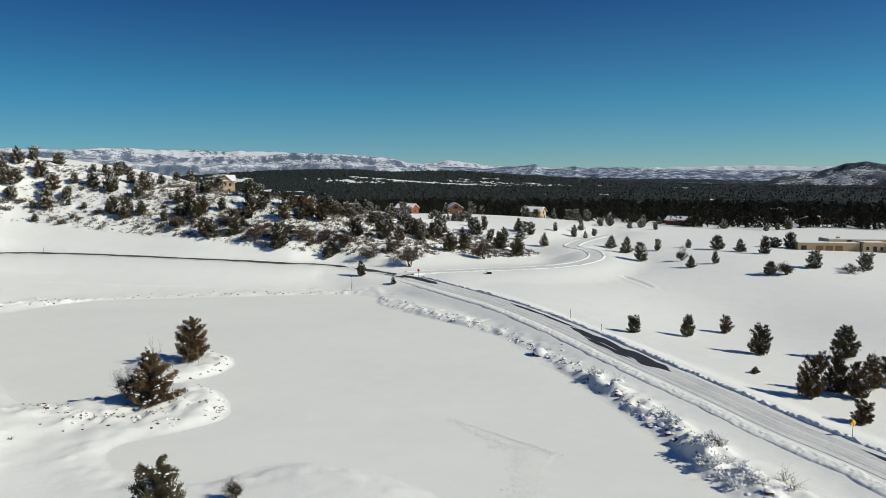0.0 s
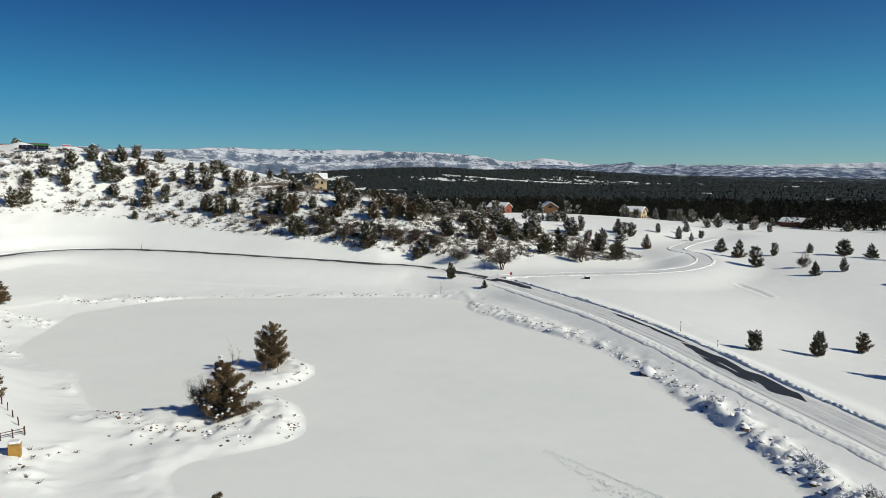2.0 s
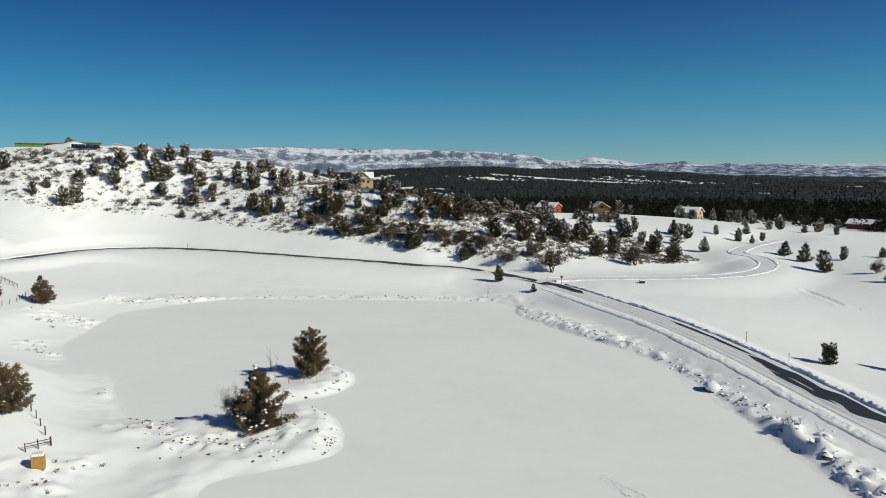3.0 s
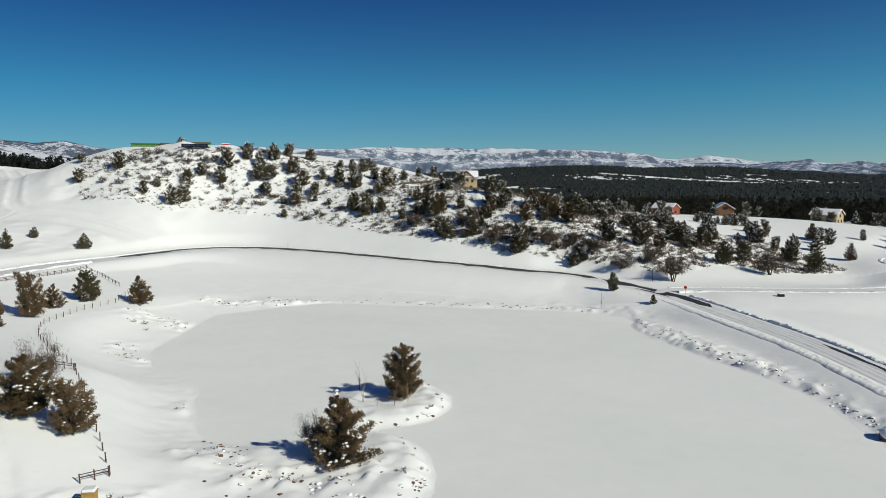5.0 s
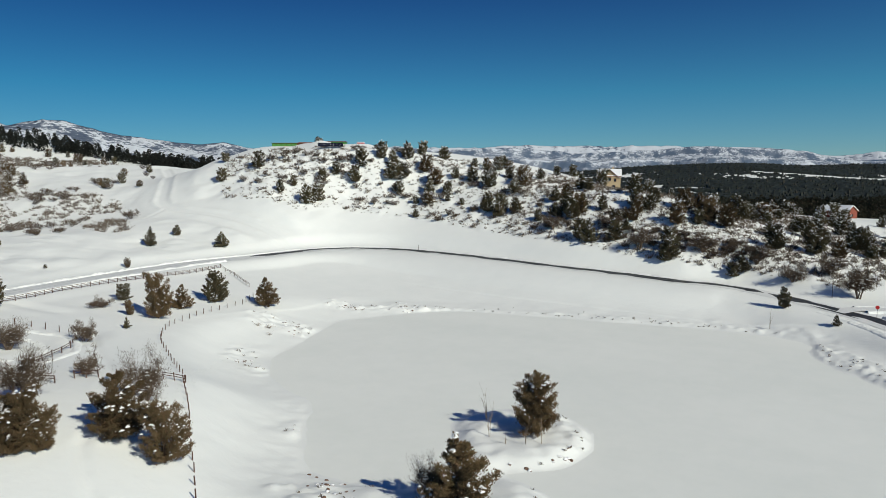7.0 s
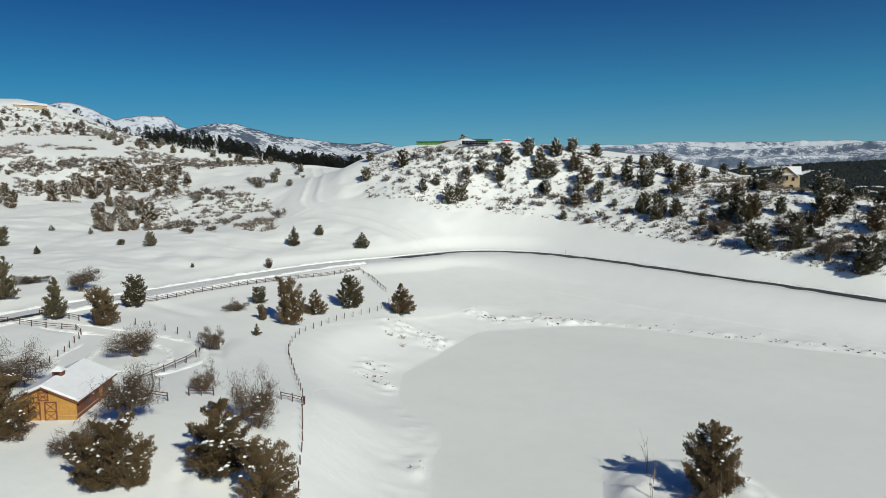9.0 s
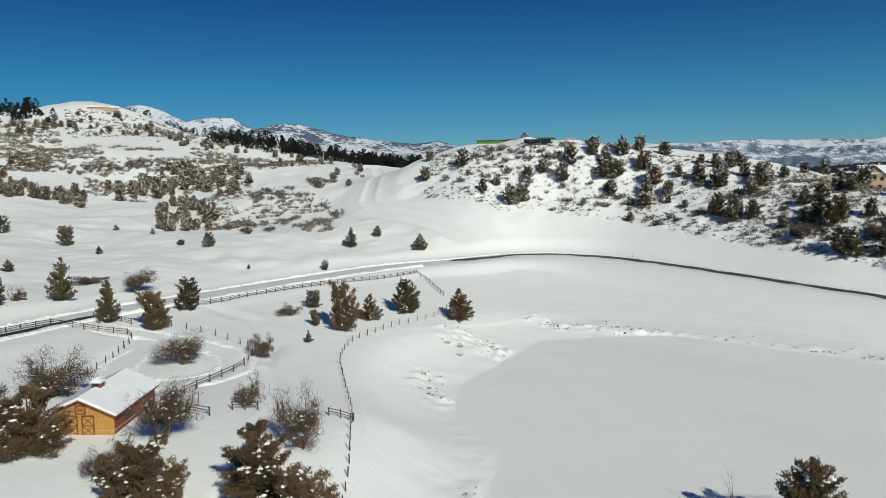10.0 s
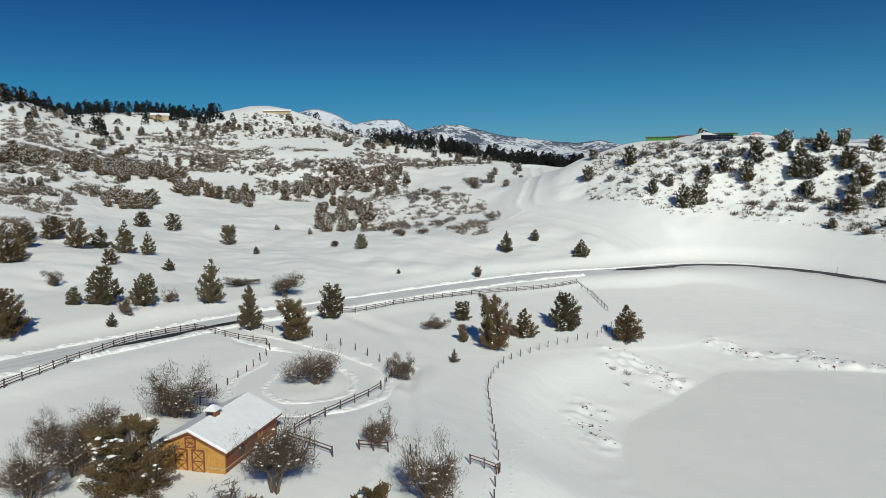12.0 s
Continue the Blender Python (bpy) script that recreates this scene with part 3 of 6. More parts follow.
range_of_hills("mountain_range", "low buttes and ridges coloured haze-blue, with snow streaks", 4350, 900,
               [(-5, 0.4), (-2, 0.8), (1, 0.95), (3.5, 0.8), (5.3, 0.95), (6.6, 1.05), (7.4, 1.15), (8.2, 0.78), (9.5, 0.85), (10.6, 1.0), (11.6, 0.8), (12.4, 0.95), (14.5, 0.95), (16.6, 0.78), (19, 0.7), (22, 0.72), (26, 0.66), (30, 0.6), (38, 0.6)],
               HAZERIDGE, -10, 5, 64)
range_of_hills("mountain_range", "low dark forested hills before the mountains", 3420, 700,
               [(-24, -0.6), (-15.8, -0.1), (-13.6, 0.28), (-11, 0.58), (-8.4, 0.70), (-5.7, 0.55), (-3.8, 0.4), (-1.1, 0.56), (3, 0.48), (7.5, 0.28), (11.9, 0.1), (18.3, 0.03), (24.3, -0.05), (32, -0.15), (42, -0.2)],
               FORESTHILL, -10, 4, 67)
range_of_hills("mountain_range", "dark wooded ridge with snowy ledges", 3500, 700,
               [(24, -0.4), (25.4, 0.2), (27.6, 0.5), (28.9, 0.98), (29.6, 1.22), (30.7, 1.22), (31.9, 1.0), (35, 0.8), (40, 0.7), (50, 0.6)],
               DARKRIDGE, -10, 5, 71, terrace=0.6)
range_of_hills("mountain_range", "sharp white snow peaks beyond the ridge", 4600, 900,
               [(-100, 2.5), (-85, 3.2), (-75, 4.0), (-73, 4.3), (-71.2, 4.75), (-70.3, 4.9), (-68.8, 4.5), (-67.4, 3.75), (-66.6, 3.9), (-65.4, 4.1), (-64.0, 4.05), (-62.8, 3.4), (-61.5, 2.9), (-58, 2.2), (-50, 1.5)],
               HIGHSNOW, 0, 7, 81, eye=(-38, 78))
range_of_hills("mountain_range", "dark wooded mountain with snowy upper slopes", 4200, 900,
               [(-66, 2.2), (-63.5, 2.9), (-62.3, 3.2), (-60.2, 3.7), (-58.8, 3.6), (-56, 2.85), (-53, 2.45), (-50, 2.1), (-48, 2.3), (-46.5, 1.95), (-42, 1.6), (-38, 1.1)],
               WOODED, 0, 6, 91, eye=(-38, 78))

# ---- trees and bushes ----
def sprays(rng, centres, outward, size, wide=0.5):
    """Small crossed leaf sprays at the centres: vertices and four-sided faces."""
    n = len(centres)
    s = (size * rng.uniform(0.6, 1.4, n))[:, None]
    axis = outward + rng.normal(0, 0.45, (n, 3))
    axis /= np.linalg.norm(axis, axis=1)[:, None] + 1e-9
    helper = rng.normal(0, 1, (n, 3))
    side = np.cross(axis, helper)
    side /= np.linalg.norm(side, axis=1)[:, None] + 1e-9
    third = np.cross(axis, side)
    quads = []
    for u in (side, third):
        quads.append(np.stack([centres - axis * s * 0.5, centres + u * s * wide * 0.5 + axis * s * 0.05, centres + axis * s * 0.6,
                               centres - u * s * wide * 0.5 + axis * s * 0.05], 1))
    v = np.concatenate(quads).reshape(-1, 3)
    return v, np.arange(len(v)).reshape(-1, 4)


def lumps(rng, centres, size):
    """Small squat clods of snow at the centres: vertices and three-sided faces."""
    n = len(centres)
    corner = np.array([(1, 0, 0), (0, 1, 0), (-1, 0, 0), (0, -1, 0), (0, 0, 0.62), (0, 0, -0.35)])
    a = rng.uniform(0, 6.283, n)
    c, s = np.cos(a)[:, None], np.sin(a)[:, None]
    k = corner[None] * rng.uniform(0.6, 1.35, (n, 6, 1)) * np.broadcast_to(np.asarray(size, float), (n,))[:, None, None]
    turned = np.stack([k[:, :, 0] * c - k[:, :, 1] * s, k[:, :, 0] * s + k[:, :, 1] * c, k[:, :, 2]], 2)
    tri = np.array([(0, 1, 4), (1, 2, 4), (2, 3, 4), (3, 0, 4), (1, 0, 5), (2, 1, 5), (3, 2, 5), (0, 3, 5)])
    return (np.asarray(centres)[:, None, :] + turned).reshape(-1, 3), (np.arange(n)[:, None, None] * 6 + tri[None]).reshape(-1, 3)


def boughs_of(rng, shape, count, leaders):
    """Feet and tips of the boughs of a crown one metre high and one wide."""
    u = (np.arange(count) + rng.uniform(0, 1, count)) / count
    if shape == "cone":
        reach = 0.5 * (1 - u) ** 0.85 * (0.70 + 0.30 * smooth(u / 0.14)) + 0.025
    elif shape == "egg":
        reach = 0.5 * np.sin(np.pi * (0.33 + 0.58 * u)) ** 0.75
    else:
        reach = 0.5 * np.sin(np.pi * (0.30 + 0.54 * u)) ** 0.65
    a = np.arange(count) * 2.4 + rng.uniform(-0.7, 0.7, count)
    reach = reach * rng.uniform(0.58, 1.10, count) * (1 + 0.16 * np.cos(a - rng.uniform(0, 6.28)))
    axis = rng.normal(0, 0.07, (leaders, 2)) * (0 if leaders == 1 else 1)
    stem = axis[rng.integers(0, leaders, count)] * (0.15 + u)[:, None]
    top = 0.07 + 0.91 * u * np.where(rng.uniform(0, 1, count) < 0.25, rng.uniform(0.86, 1.0, count), 1.0)
    foot = np.column_stack([stem, np.maximum(0.03, top - 0.05 - 0.55 * reach * rng.uniform(0.5, 1.2, count))])
    tip = np.column_stack([stem + np.stack([np.cos(a), np.sin(a)], 1) * reach[:, None] * (1 - 0.35 * (leaders > 1)), top + 0.05 * rng.uniform(-0.3, 1, count)])
    return foot, tip


def evergreen(rng, shape, high, wide, count, size, mats, snowy=60, boughs=70, leaders=1, clod=0.2):
    """Meshes of trunk, crown and the snow lying on it, for a tree standing at the origin."""
    foot, tip = boughs_of(rng, shape, boughs, leaders)
    scale = np.array([wide, wide, high])
    span = np.percentile(np.hypot(tip[:, 0], tip[:, 1]), 90)
    foot[:, :2], tip[:, :2] = foot[:, :2] * 0.47 / span, tip[:, :2] * 0.47 / span
    foot, tip = foot * scale, tip * scale
    long = np.linalg.norm(tip - foot, axis=1)
    way = (tip - foot) / long[:, None]
    k = rng.choice(boughs, count, p=(long + 0.25) / (long + 0.25).sum())
    t = rng.uniform(0.22, 1.0, count) ** 0.8
    plume = (0.10 + 0.26 * np.sin(np.pi * np.clip(t * 0.92, 0, 1))) * np.clip(long[k], 0.7, 2.4) * 0.62
    spot = rng.normal(0, 0.55, (count, 3)) * plume[:, None] * np.array([1, 1, 0.8])
    p = foot[k] + (tip - foot)[k] * t[:, None] + spot
    keep = p[:, 2] > high * rng.uniform(0.01, 0.07, count)
    p, k, spot = p[keep], k[keep], spot[keep]
    out = way[k] * 0.8 + spot * 0.5 + np.array([0, 0, 0.45])
    v, f = sprays(rng, p, out, size, 0.36)
    # the close inner growth round the stem
    m = count // 7
    q = rng.integers(0, boughs, m)
    inner = foot[q] + (tip - foot)[q] * rng.uniform(0.05, 0.45, m)[:, None]
    inner[:, 2] = np.maximum(inner[:, 2], 0.05 * high)
    vc, fc = sprays(rng, inner, rng.normal(0, 1, inner.shape) + np.array([0, 0, 0.5]), size * 1.5, 0.6)
    crown = mesh_of("crown", np.concatenate([v, vc]), np.concatenate([f, fc + len(v)]), mats[0])
    # clods lie in groups on some of the boughs
    held = rng.choice(boughs, max(3, boughs // 3 if snowy < 200 else boughs // 2), replace=False)
    j = held[rng.integers(0, len(held), snowy)]
    at = foot[j] + (tip - foot)[j] * rng.uniform(0.45, 1.0, snowy)[:, None] + rng.normal(0, 0.10, (snowy, 3)) * np.clip(long[j], 0.5, 2)[:, None]
    at[:, 2] += 0.16 * np.clip(long[j], 0.5, 1.6)
    vs, fs = lumps(rng, at, clod * rng.uniform(0.4, 1.5, snowy))
    snow = mesh_of("snow", vs, fs, SNOWCAP)
    bm = bmesh.new()
    bend = rng.uniform(-0.03, 0.03, 2) * high
    tube(bm, (0, 0, -0.6), (bend[0], bend[1], high * 0.45), 0.022 * high + 0.05, 0.014 * high + 0.02)
    tube(bm, (bend[0], bend[1], high * 0.45), (bend[0] * 0.5, bend[1] * 0.5, high * 0.93), 0.014 * high + 0.02, 0.02)
    for i in range(0, boughs, 2):
        tube(bm, foot[i], foot[i] + (tip - foot)[i] * 0.9, 0.007 * high, 0.012, 4)
    trunk = bpy.data.meshes.new("trunk")
    bm.to_mesh(trunk)
    bm.free()
    trunk.materials.append(mats[1])
    return trunk, crown, snow


def limbs(rng, high, wide, stems, splits, levels, thick, gnarl=0.06):
    """Forking twigs: rows of start, end, first and last radius."""
    rows, tips = [], []
    todo = []
    for i in range(stems):
        a = 2 * math.pi * (i + rng.uniform(-0.4, 0.4)) / stems
        lean = rng.uniform(0.15, 1.0) * wide * 0.5
        foot = np.array([math.cos(a), math.sin(a), 0]) * rng.uniform(0, 0.12) * wide - np.array([0, 0, 0.3])
        way = np.array([math.cos(a) * lean * 0.62, math.sin(a) * lean * 0.62, high * rng.uniform(0.40, 0.6)])
        todo.append((foot, way, thick, 0))
    while todo:
        p, way, r, lv = todo.pop()
        mid = p + way * 0.5 + rng.normal(0, gnarl, 3) * np.linalg.norm(way)
        end = p + way
        rows += [(p, mid, r, r * 0.8), (mid, end, r * 0.8, r * 0.6)]
        if lv < levels:
            for _ in range(splits + int(rng.uniform(0, 1.6))):
                w = way * rng.uniform(0.42, 0.72) + rng.normal(0, 0.30, 3) * np.linalg.norm(way)
                w[2] = abs(w[2]) * 0.8 + 0.05
                start = mid + (end - mid) * rng.uniform(-0.3, 1.0)
                todo.append((start, w, max(r * 0.55, 0.012), lv + 1))
        else:
            tips.append(end)
    return rows, np.array(tips)


def twig_mesh(name, rows, mat):
    a, b = np.array([r[0] for r in rows]), np.array([r[1] for r in rows])
    r0, r1 = np.array([r[2] for r in rows])[:, None], np.array([r[3] for r in rows])[:, None]
    d = b - a
    d /= np.linalg.norm(d, axis=1)[:, None] + 1e-9
    s = np.cross(d, np.array([0.3, 0.8, 0.52]))
    s /= np.linalg.norm(s, axis=1)[:, None] + 1e-9
    t = np.cross(d, s)
    ring = [s * math.cos(k) + t * math.sin(k) for k in (0, 2.094, 4.189)]
    v = np.stack([a + q * r0 for q in ring] + [b + q * r1 for q in ring], 1).reshape(-1, 3)
    base = np.arange(len(rows))[:, None] * 6
    f = np.concatenate([base + np.array(q) for q in ((0, 1, 4, 3), (1, 2, 5, 4), (2, 0, 3, 5))])
    return mesh_of(name, v, f, mat)


def leafless(rng, high, wide, stems, splits, levels, thick, snowy=0.25, leafy=0.0, mat=None, fuzz=0, gnarl=0.06, clod=0.16):
    rows, tips = limbs(rng, high, wide, stems, splits, levels, thick, gnarl)
    top = max(p[2] for p in tips)
    spread_now = np.percentile(np.hypot(tips[:, 0], tips[:, 1]), 92) * 2
    k = np.array([wide / spread_now, wide / spread_now, high / top])
    rows = [(p * k, q * k, r, s) for p, q, r, s in rows]
    rows = [w for w in rows if math.hypot(w[1][0], w[1][1]) < wide * 0.56]
    tips = tips[np.hypot(tips[:, 0], tips[:, 1]) * k[0] < wide * 0.56]
    twigs = twig_mesh("bare_crown", rows, mat or TWIG)
    mids = np.array([(p + q) / 2 for p, q, _, _ in rows])
    pick = mids[rng.uniform(0, 1, len(mids)) < snowy] + np.array([0, 0, 0.05])
    v1, f1 = lumps(rng, pick, clod * rng.uniform(0.4, 1.5, len(pick)))
    snow = mesh_of("snow", v1, f1, SNOWCAP)
    leaves = None
    if fuzz:
        q = np.repeat(tips * k, 1 + fuzz // len(tips), 0)
        v, f = sprays(rng, q + rng.normal(0, 0.05 * high, q.shape), q / (np.linalg.norm(q, axis=1)[:, None] + 0.1) + np.array([0, 0, 0.2]) + rng.normal(0, 0.5, q.shape), 0.48 if fuzz > 500 else 0.8, 0.055 if fuzz > 500 else 0.07)
        leaves = mesh_of("twiggery", v, f, mat or TWIG)
    elif leafy:
        q = mids[rng.uniform(0, 1, len(mids)) < leafy]
        v, f = sprays(rng, q + rng.normal(0, 0.1, q.shape), rng.normal(0, 1, q.shape), 0.26, 0.7)
        leaves = mesh_of("leaves", v, f, DEADLEAF)
    return twigs, snow, leaves


def grown(name, label, category, meshes, group):
    """A plant at the origin from its meshes; it is copied to its places and then taken away."""
    ob = thing(name, label, category, group=group)
    for me in meshes:
        if me is not None:
            p = part(me.name.split(".")[0], me, None, ob, "patches of fallen snow" if me.name.startswith("snow") else "")
            if me.name.startswith(("snow", "twig", "leaves")):
                tagged(p, kind="stuff")
    return ob


PLANTS = {}
FULL = {"pinyon": (6.5, 6.5), "juniper": (6.5, 6.0), "fir": (7.0, 4.2), "oak_bush": (2.6, 4.2), "oak": (7.0, 7.0), "willow": (3.6, 4.0), "sapling": (5.5, 1.8), "laden_bush": (1.7, 3.4)}


def stock():
    """Plants of each kind: finely grown ones for the near ground, coarser ones for the far slopes."""
    r = np.random.default_rng(5)
    for near, many, size, clods, clod in ((2, 19000, 0.205, 110, 0.18), (1, 8000, 0.30, 190, 0.17), (0, 3400, 0.45, 420, 0.20)):
        for i in range(3 if near == 2 else 5):
            PLANTS["pinyon", near, i] = grown("pinyon_pine", "dark green pinyon pine with snow-dusted branches standing in snow", "tree",
                                              evergreen(r, ("egg", "round", "egg", "round", "cone")[i], 6.5, 6.2, many, size, (PINE, BARK), clods + 30, (66, 54, 60)[near], 1 + i % 2, clod), "pinyon pines")
            PLANTS["juniper", near, i] = grown("juniper_tree", "olive-brown bushy juniper tree growing out of the snow", "tree",
                                               evergreen(r, ("egg", "cone", "round", "egg", "round")[i], 6.5, 6.0, many, size * 0.92, (JUNIPER, BARK), clods, (84, 60, 60)[near], 1 + (i % 2 == 0), clod), "junipers")
        for i in range(3):
            PLANTS["fir", near, i] = grown("young_fir", "slender young fir tree dusted with snow", "tree",
                                           evergreen(r, "cone", 7.0, 4.2, many // 2, size, (PINE, BARK), clods, 44, 1, clod), "young firs")
        for i in range(4):
            PLANTS["oak_bush", near, i] = grown("oak_bush", "bare grey-brown scrub oak bush with snow on its twigs", "bush",
                                                leafless(r, 2.6, 4.2, 11 if near else 8, 2, 4 if near else 3, 0.045 if near else 0.05, 0.06 if near else 0.34, 0.10 if i % 2 else 0.04, fuzz=2600 if near else 420, gnarl=0.09, clod=0.11 if near else 0.15), "scrub oak bushes")
    for i in range(4):
        PLANTS["oak", 2, i] = grown("oak_tree", "bare crooked scrub oak with snow lying on its limbs", "tree",
                                       leafless(r, 7.0, 6.4, 4 + i % 2, 3, 4, 0.17, 0.11, 0.0, fuzz=7600, gnarl=0.14, clod=0.15), "bare oaks")
    for i in range(2):
        PLANTS["sapling", 2, i] = grown("sapling", "thin pale leafless sapling rising from the snow", "tree",
                                        leafless(r, 5.5, 1.8, 3, 2, 2, 0.04, 0.0, 0.0, PALETWIG), "saplings")
    for i in range(3):
        PLANTS["laden_bush", 2, i] = grown("laden_bush", "low brown bush bent under thick lumps of snow", "bush",
                                           leafless(r, 1.7, 3.4, 12, 2, 3, 0.035, 0.42, 0.0, gnarl=0.1), "snow-laden bushes")
    PLANTS["willow", 2, 0] = grown("willow_bush", "pale leafless willow bush with fine upright twigs", "bush",
                                      leafless(r, 3.6, 4.0, 14, 2, 3, 0.03, 0.03, 0.0, PALETWIG), "willow bushes")


def plant(kind, x, y, high, wide, rng, sink=0.0, which=None):
    d = math.hypot(x + 40, y - 80)
    near = 2 if kind in ("oak", "willow", "sapling", "laden_bush") or d < 125 else 1 if d < 240 else 0
    kinds = [k for k in PLANTS if k[0] == kind and k[1] == near]
    ob = PLANTS[kinds[int(rng.integers(len(kinds))) if which is None else which]]
    full = FULL[kind]
    if near < 2 and kind in ("pinyon", "juniper"):
        wide, high = min(wide, 7.0), min(high, 7.8)
    m = pose(x, y, height(x, y) - sink, rng.uniform(-3, 3), rng.uniform(-3, 3), rng.uniform(0, 360))
    return copy_thing(ob, m @ Matrix.Diagonal((wide / full[1], wide / full[1], high / full[0], 1)))


def brush(name, label, spots, seed):
    """Low leafless scrub, too far off to tell apart, in one mesh, and the snow caught in it in another."""
    r = np.random.default_rng(seed)
    size = np.array([s for _, _, s in spots])
    ground = np.array([(x, y, height(x, y)) for x, y, _ in spots])
    many = np.where(size > 1.4, 34, 17)
    base, big = np.repeat(ground, many, 0), np.repeat(size, many)
    n = len(base)
    out = np.column_stack([r.normal(0, 0.55, (n, 2)), r.uniform(0.45, 1.0, n)])
    start = base + np.column_stack([r.normal(0, 0.26, (n, 2)), np.full(n, -0.08)]) * big[:, None]
    tip = start + out * (big * r.uniform(0.35, 0.95, n))[:, None]
    side = np.column_stack([r.normal(0, 1, (n, 2)), np.zeros(n)])
    side *= ((0.030 + 0.028 * big) / np.linalg.norm(side, axis=1))[:, None]
    v = np.stack([start - side, start + side, tip + side * 0.6, tip - side * 0.6], 1).reshape(-1, 3)
    ob = new(name, mesh_of(name, v, np.arange(4 * n).reshape(-1, 4), SCRUBTWIG))
    tagged(ob, label, "scrub", kind="stuff")
    pick = r.uniform(0, 1, n) < 0.075
    v, f = lumps(r, (start + (tip - start) * 0.7)[pick], 0.10 + 0.07 * big[pick])
    tagged(new("scrub_snow", mesh_of("scrub_snow", v, f, SNOWCAP)), "small clods of snow caught in the scrub", "snow", kind="stuff")


stock()

# single trees: x, y, height, width
PINYONS_A = [(-179, 86.3, 7.3, 7.4), (-179.2, 81.5, 3.3, 3.1), (-177.3, 93, 6.1, 5.7), (-161.1, 123.6, 6.4, 6.2), (-212, 102.7, 2.9, 3.1), (-291, 106.3, 5.3, 5.7), (-285.6, 115.2, 5.8, 6.4), (-262.6, 128.1, 6.3, 5.9),
    (-287, 150.4, 2.1, 2.5), (-270, 157, 2.4, 2), (-239.9, 154.4, 1.8, 2.8), (-229.3, 158.8, 4.5, 4.4), (-144.9, 165.9, 8.8, 7.4), (-154.5, 148, 3.9, 4), (-216.2, 211.9, 3.7, 3.2), (-197.4, 215.3, 5.2, 5.8),
    (-197.5, 155.2, 1.2, 1.1), (49, 177.2, 4.7, 4.2), (63.9, 180.7, 6, 4.2), (73.6, 160.3, 7.2, 6.5), (93, 159.4, 9.4, 8.8), (81.6, 310.8, 8.5, 6.5), (82.4, 289.6, 11, 10), (78, 324.2, 6.1, 5.9)]
PINYONS_B = [(94.7, 267.7, 5.2, 3.9), (106.2, 273.2, 4.9, 3.3), (123.3, 315.3, 6.7, 9.3), (130.6, 309, 6.1, 5.9), (112.3, 321.5, 4, 3.3), (138.5, 302.2, 9.6, 5.4), (117.5, 250.7, 5.1, 5.4), (139.9, 263.3, 6.9, 6.7),
    (158.1, 262.1, 7.1, 5.9), (160.8, 325, 7.5, 7.3), (154.7, 328, 4.8, 8.2), (96.2, 315.1, 5.5, 4), (-28, 241, 5.5, 3.5), (-195.4, 304.2, 7.5, 5.7), (-186.5, 298.9, 11.4, 7.6), (-185.9, 311, 7.5, 6.3),
    (-184.5, 320.2, 4.9, 4.8), (-181.6, 302, 6.2, 6), (-200.4, 296.1, 9.5, 7.7), (-198.3, 289.5, 7.3, 7.1), (-203.9, 264.6, 9.4, 9.6), (-202.9, 270.1, 6.9, 6.8), (-238.4, 273.7, 7.6, 6.9), (-261.5, 275.7, 4.3, 4.4)]
PINYONS_C = [(-249.4, 262.3, 6, 6.3), (-216.7, 263.5, 5.6, 3.9), (-215.9, 270.7, 4.6, 4), (-209.1, 281.1, 5.2, 4.6), (-206.8, 287.1, 5.8, 5.1), (-179.6, 294.6, 6.1, 4.9), (-136.4, 291.2, 9.8, 5.9), (-130, 290.6, 8.8, 6.3),
    (-124, 290.3, 6, 4.8), (-145.4, 308.9, 8, 7.3), (-153.5, 310.9, 6.1, 6.5), (-150.4, 329.1, 5.3, 4.7), (-141.5, 321.1, 5.2, 4.5), (-131.5, 306.6, 4.3, 4.2), (-42.2, 271, 5, 6.1), (2.7, 286.4, 11, 10),
    (25.2, 310.7, 11, 10), (31.7, 300.5, 11, 10), (-13, 308.2, 9.4, 8.7), (-62.8, 269.4, 11.1, 7.6), (-81.9, 276.7, 8.3, 8), (-101.1, 288, 8.8, 9.6), (-90.5, 274.1, 8.2, 7.2), (-34.9, 286.8, 11, 9)]
PINYONS_D = [(-24.1, 289.6, 11, 8.1), (-4.6, 310.2, 10.1, 8.7), (15.7, 343.4, 11, 10), (-84.6, 306.6, 10.3, 8.9), (-114.3, 361.1, 8.4, 8.1), (-106.5, 311.9, 6.7, 5.6), (-50.6, 312.6, 11, 8.9), (9.1, 296.2, 9.6, 8.3),
    (-0.7, 326.2, 11, 10), (-29.2, 70.2, 7.6, 6.8), (-243, 318, 5, 6), (-176, 325, 5.5, 6.5), (-152, 338, 5, 5), (-290, 302, 4.5, 5)]
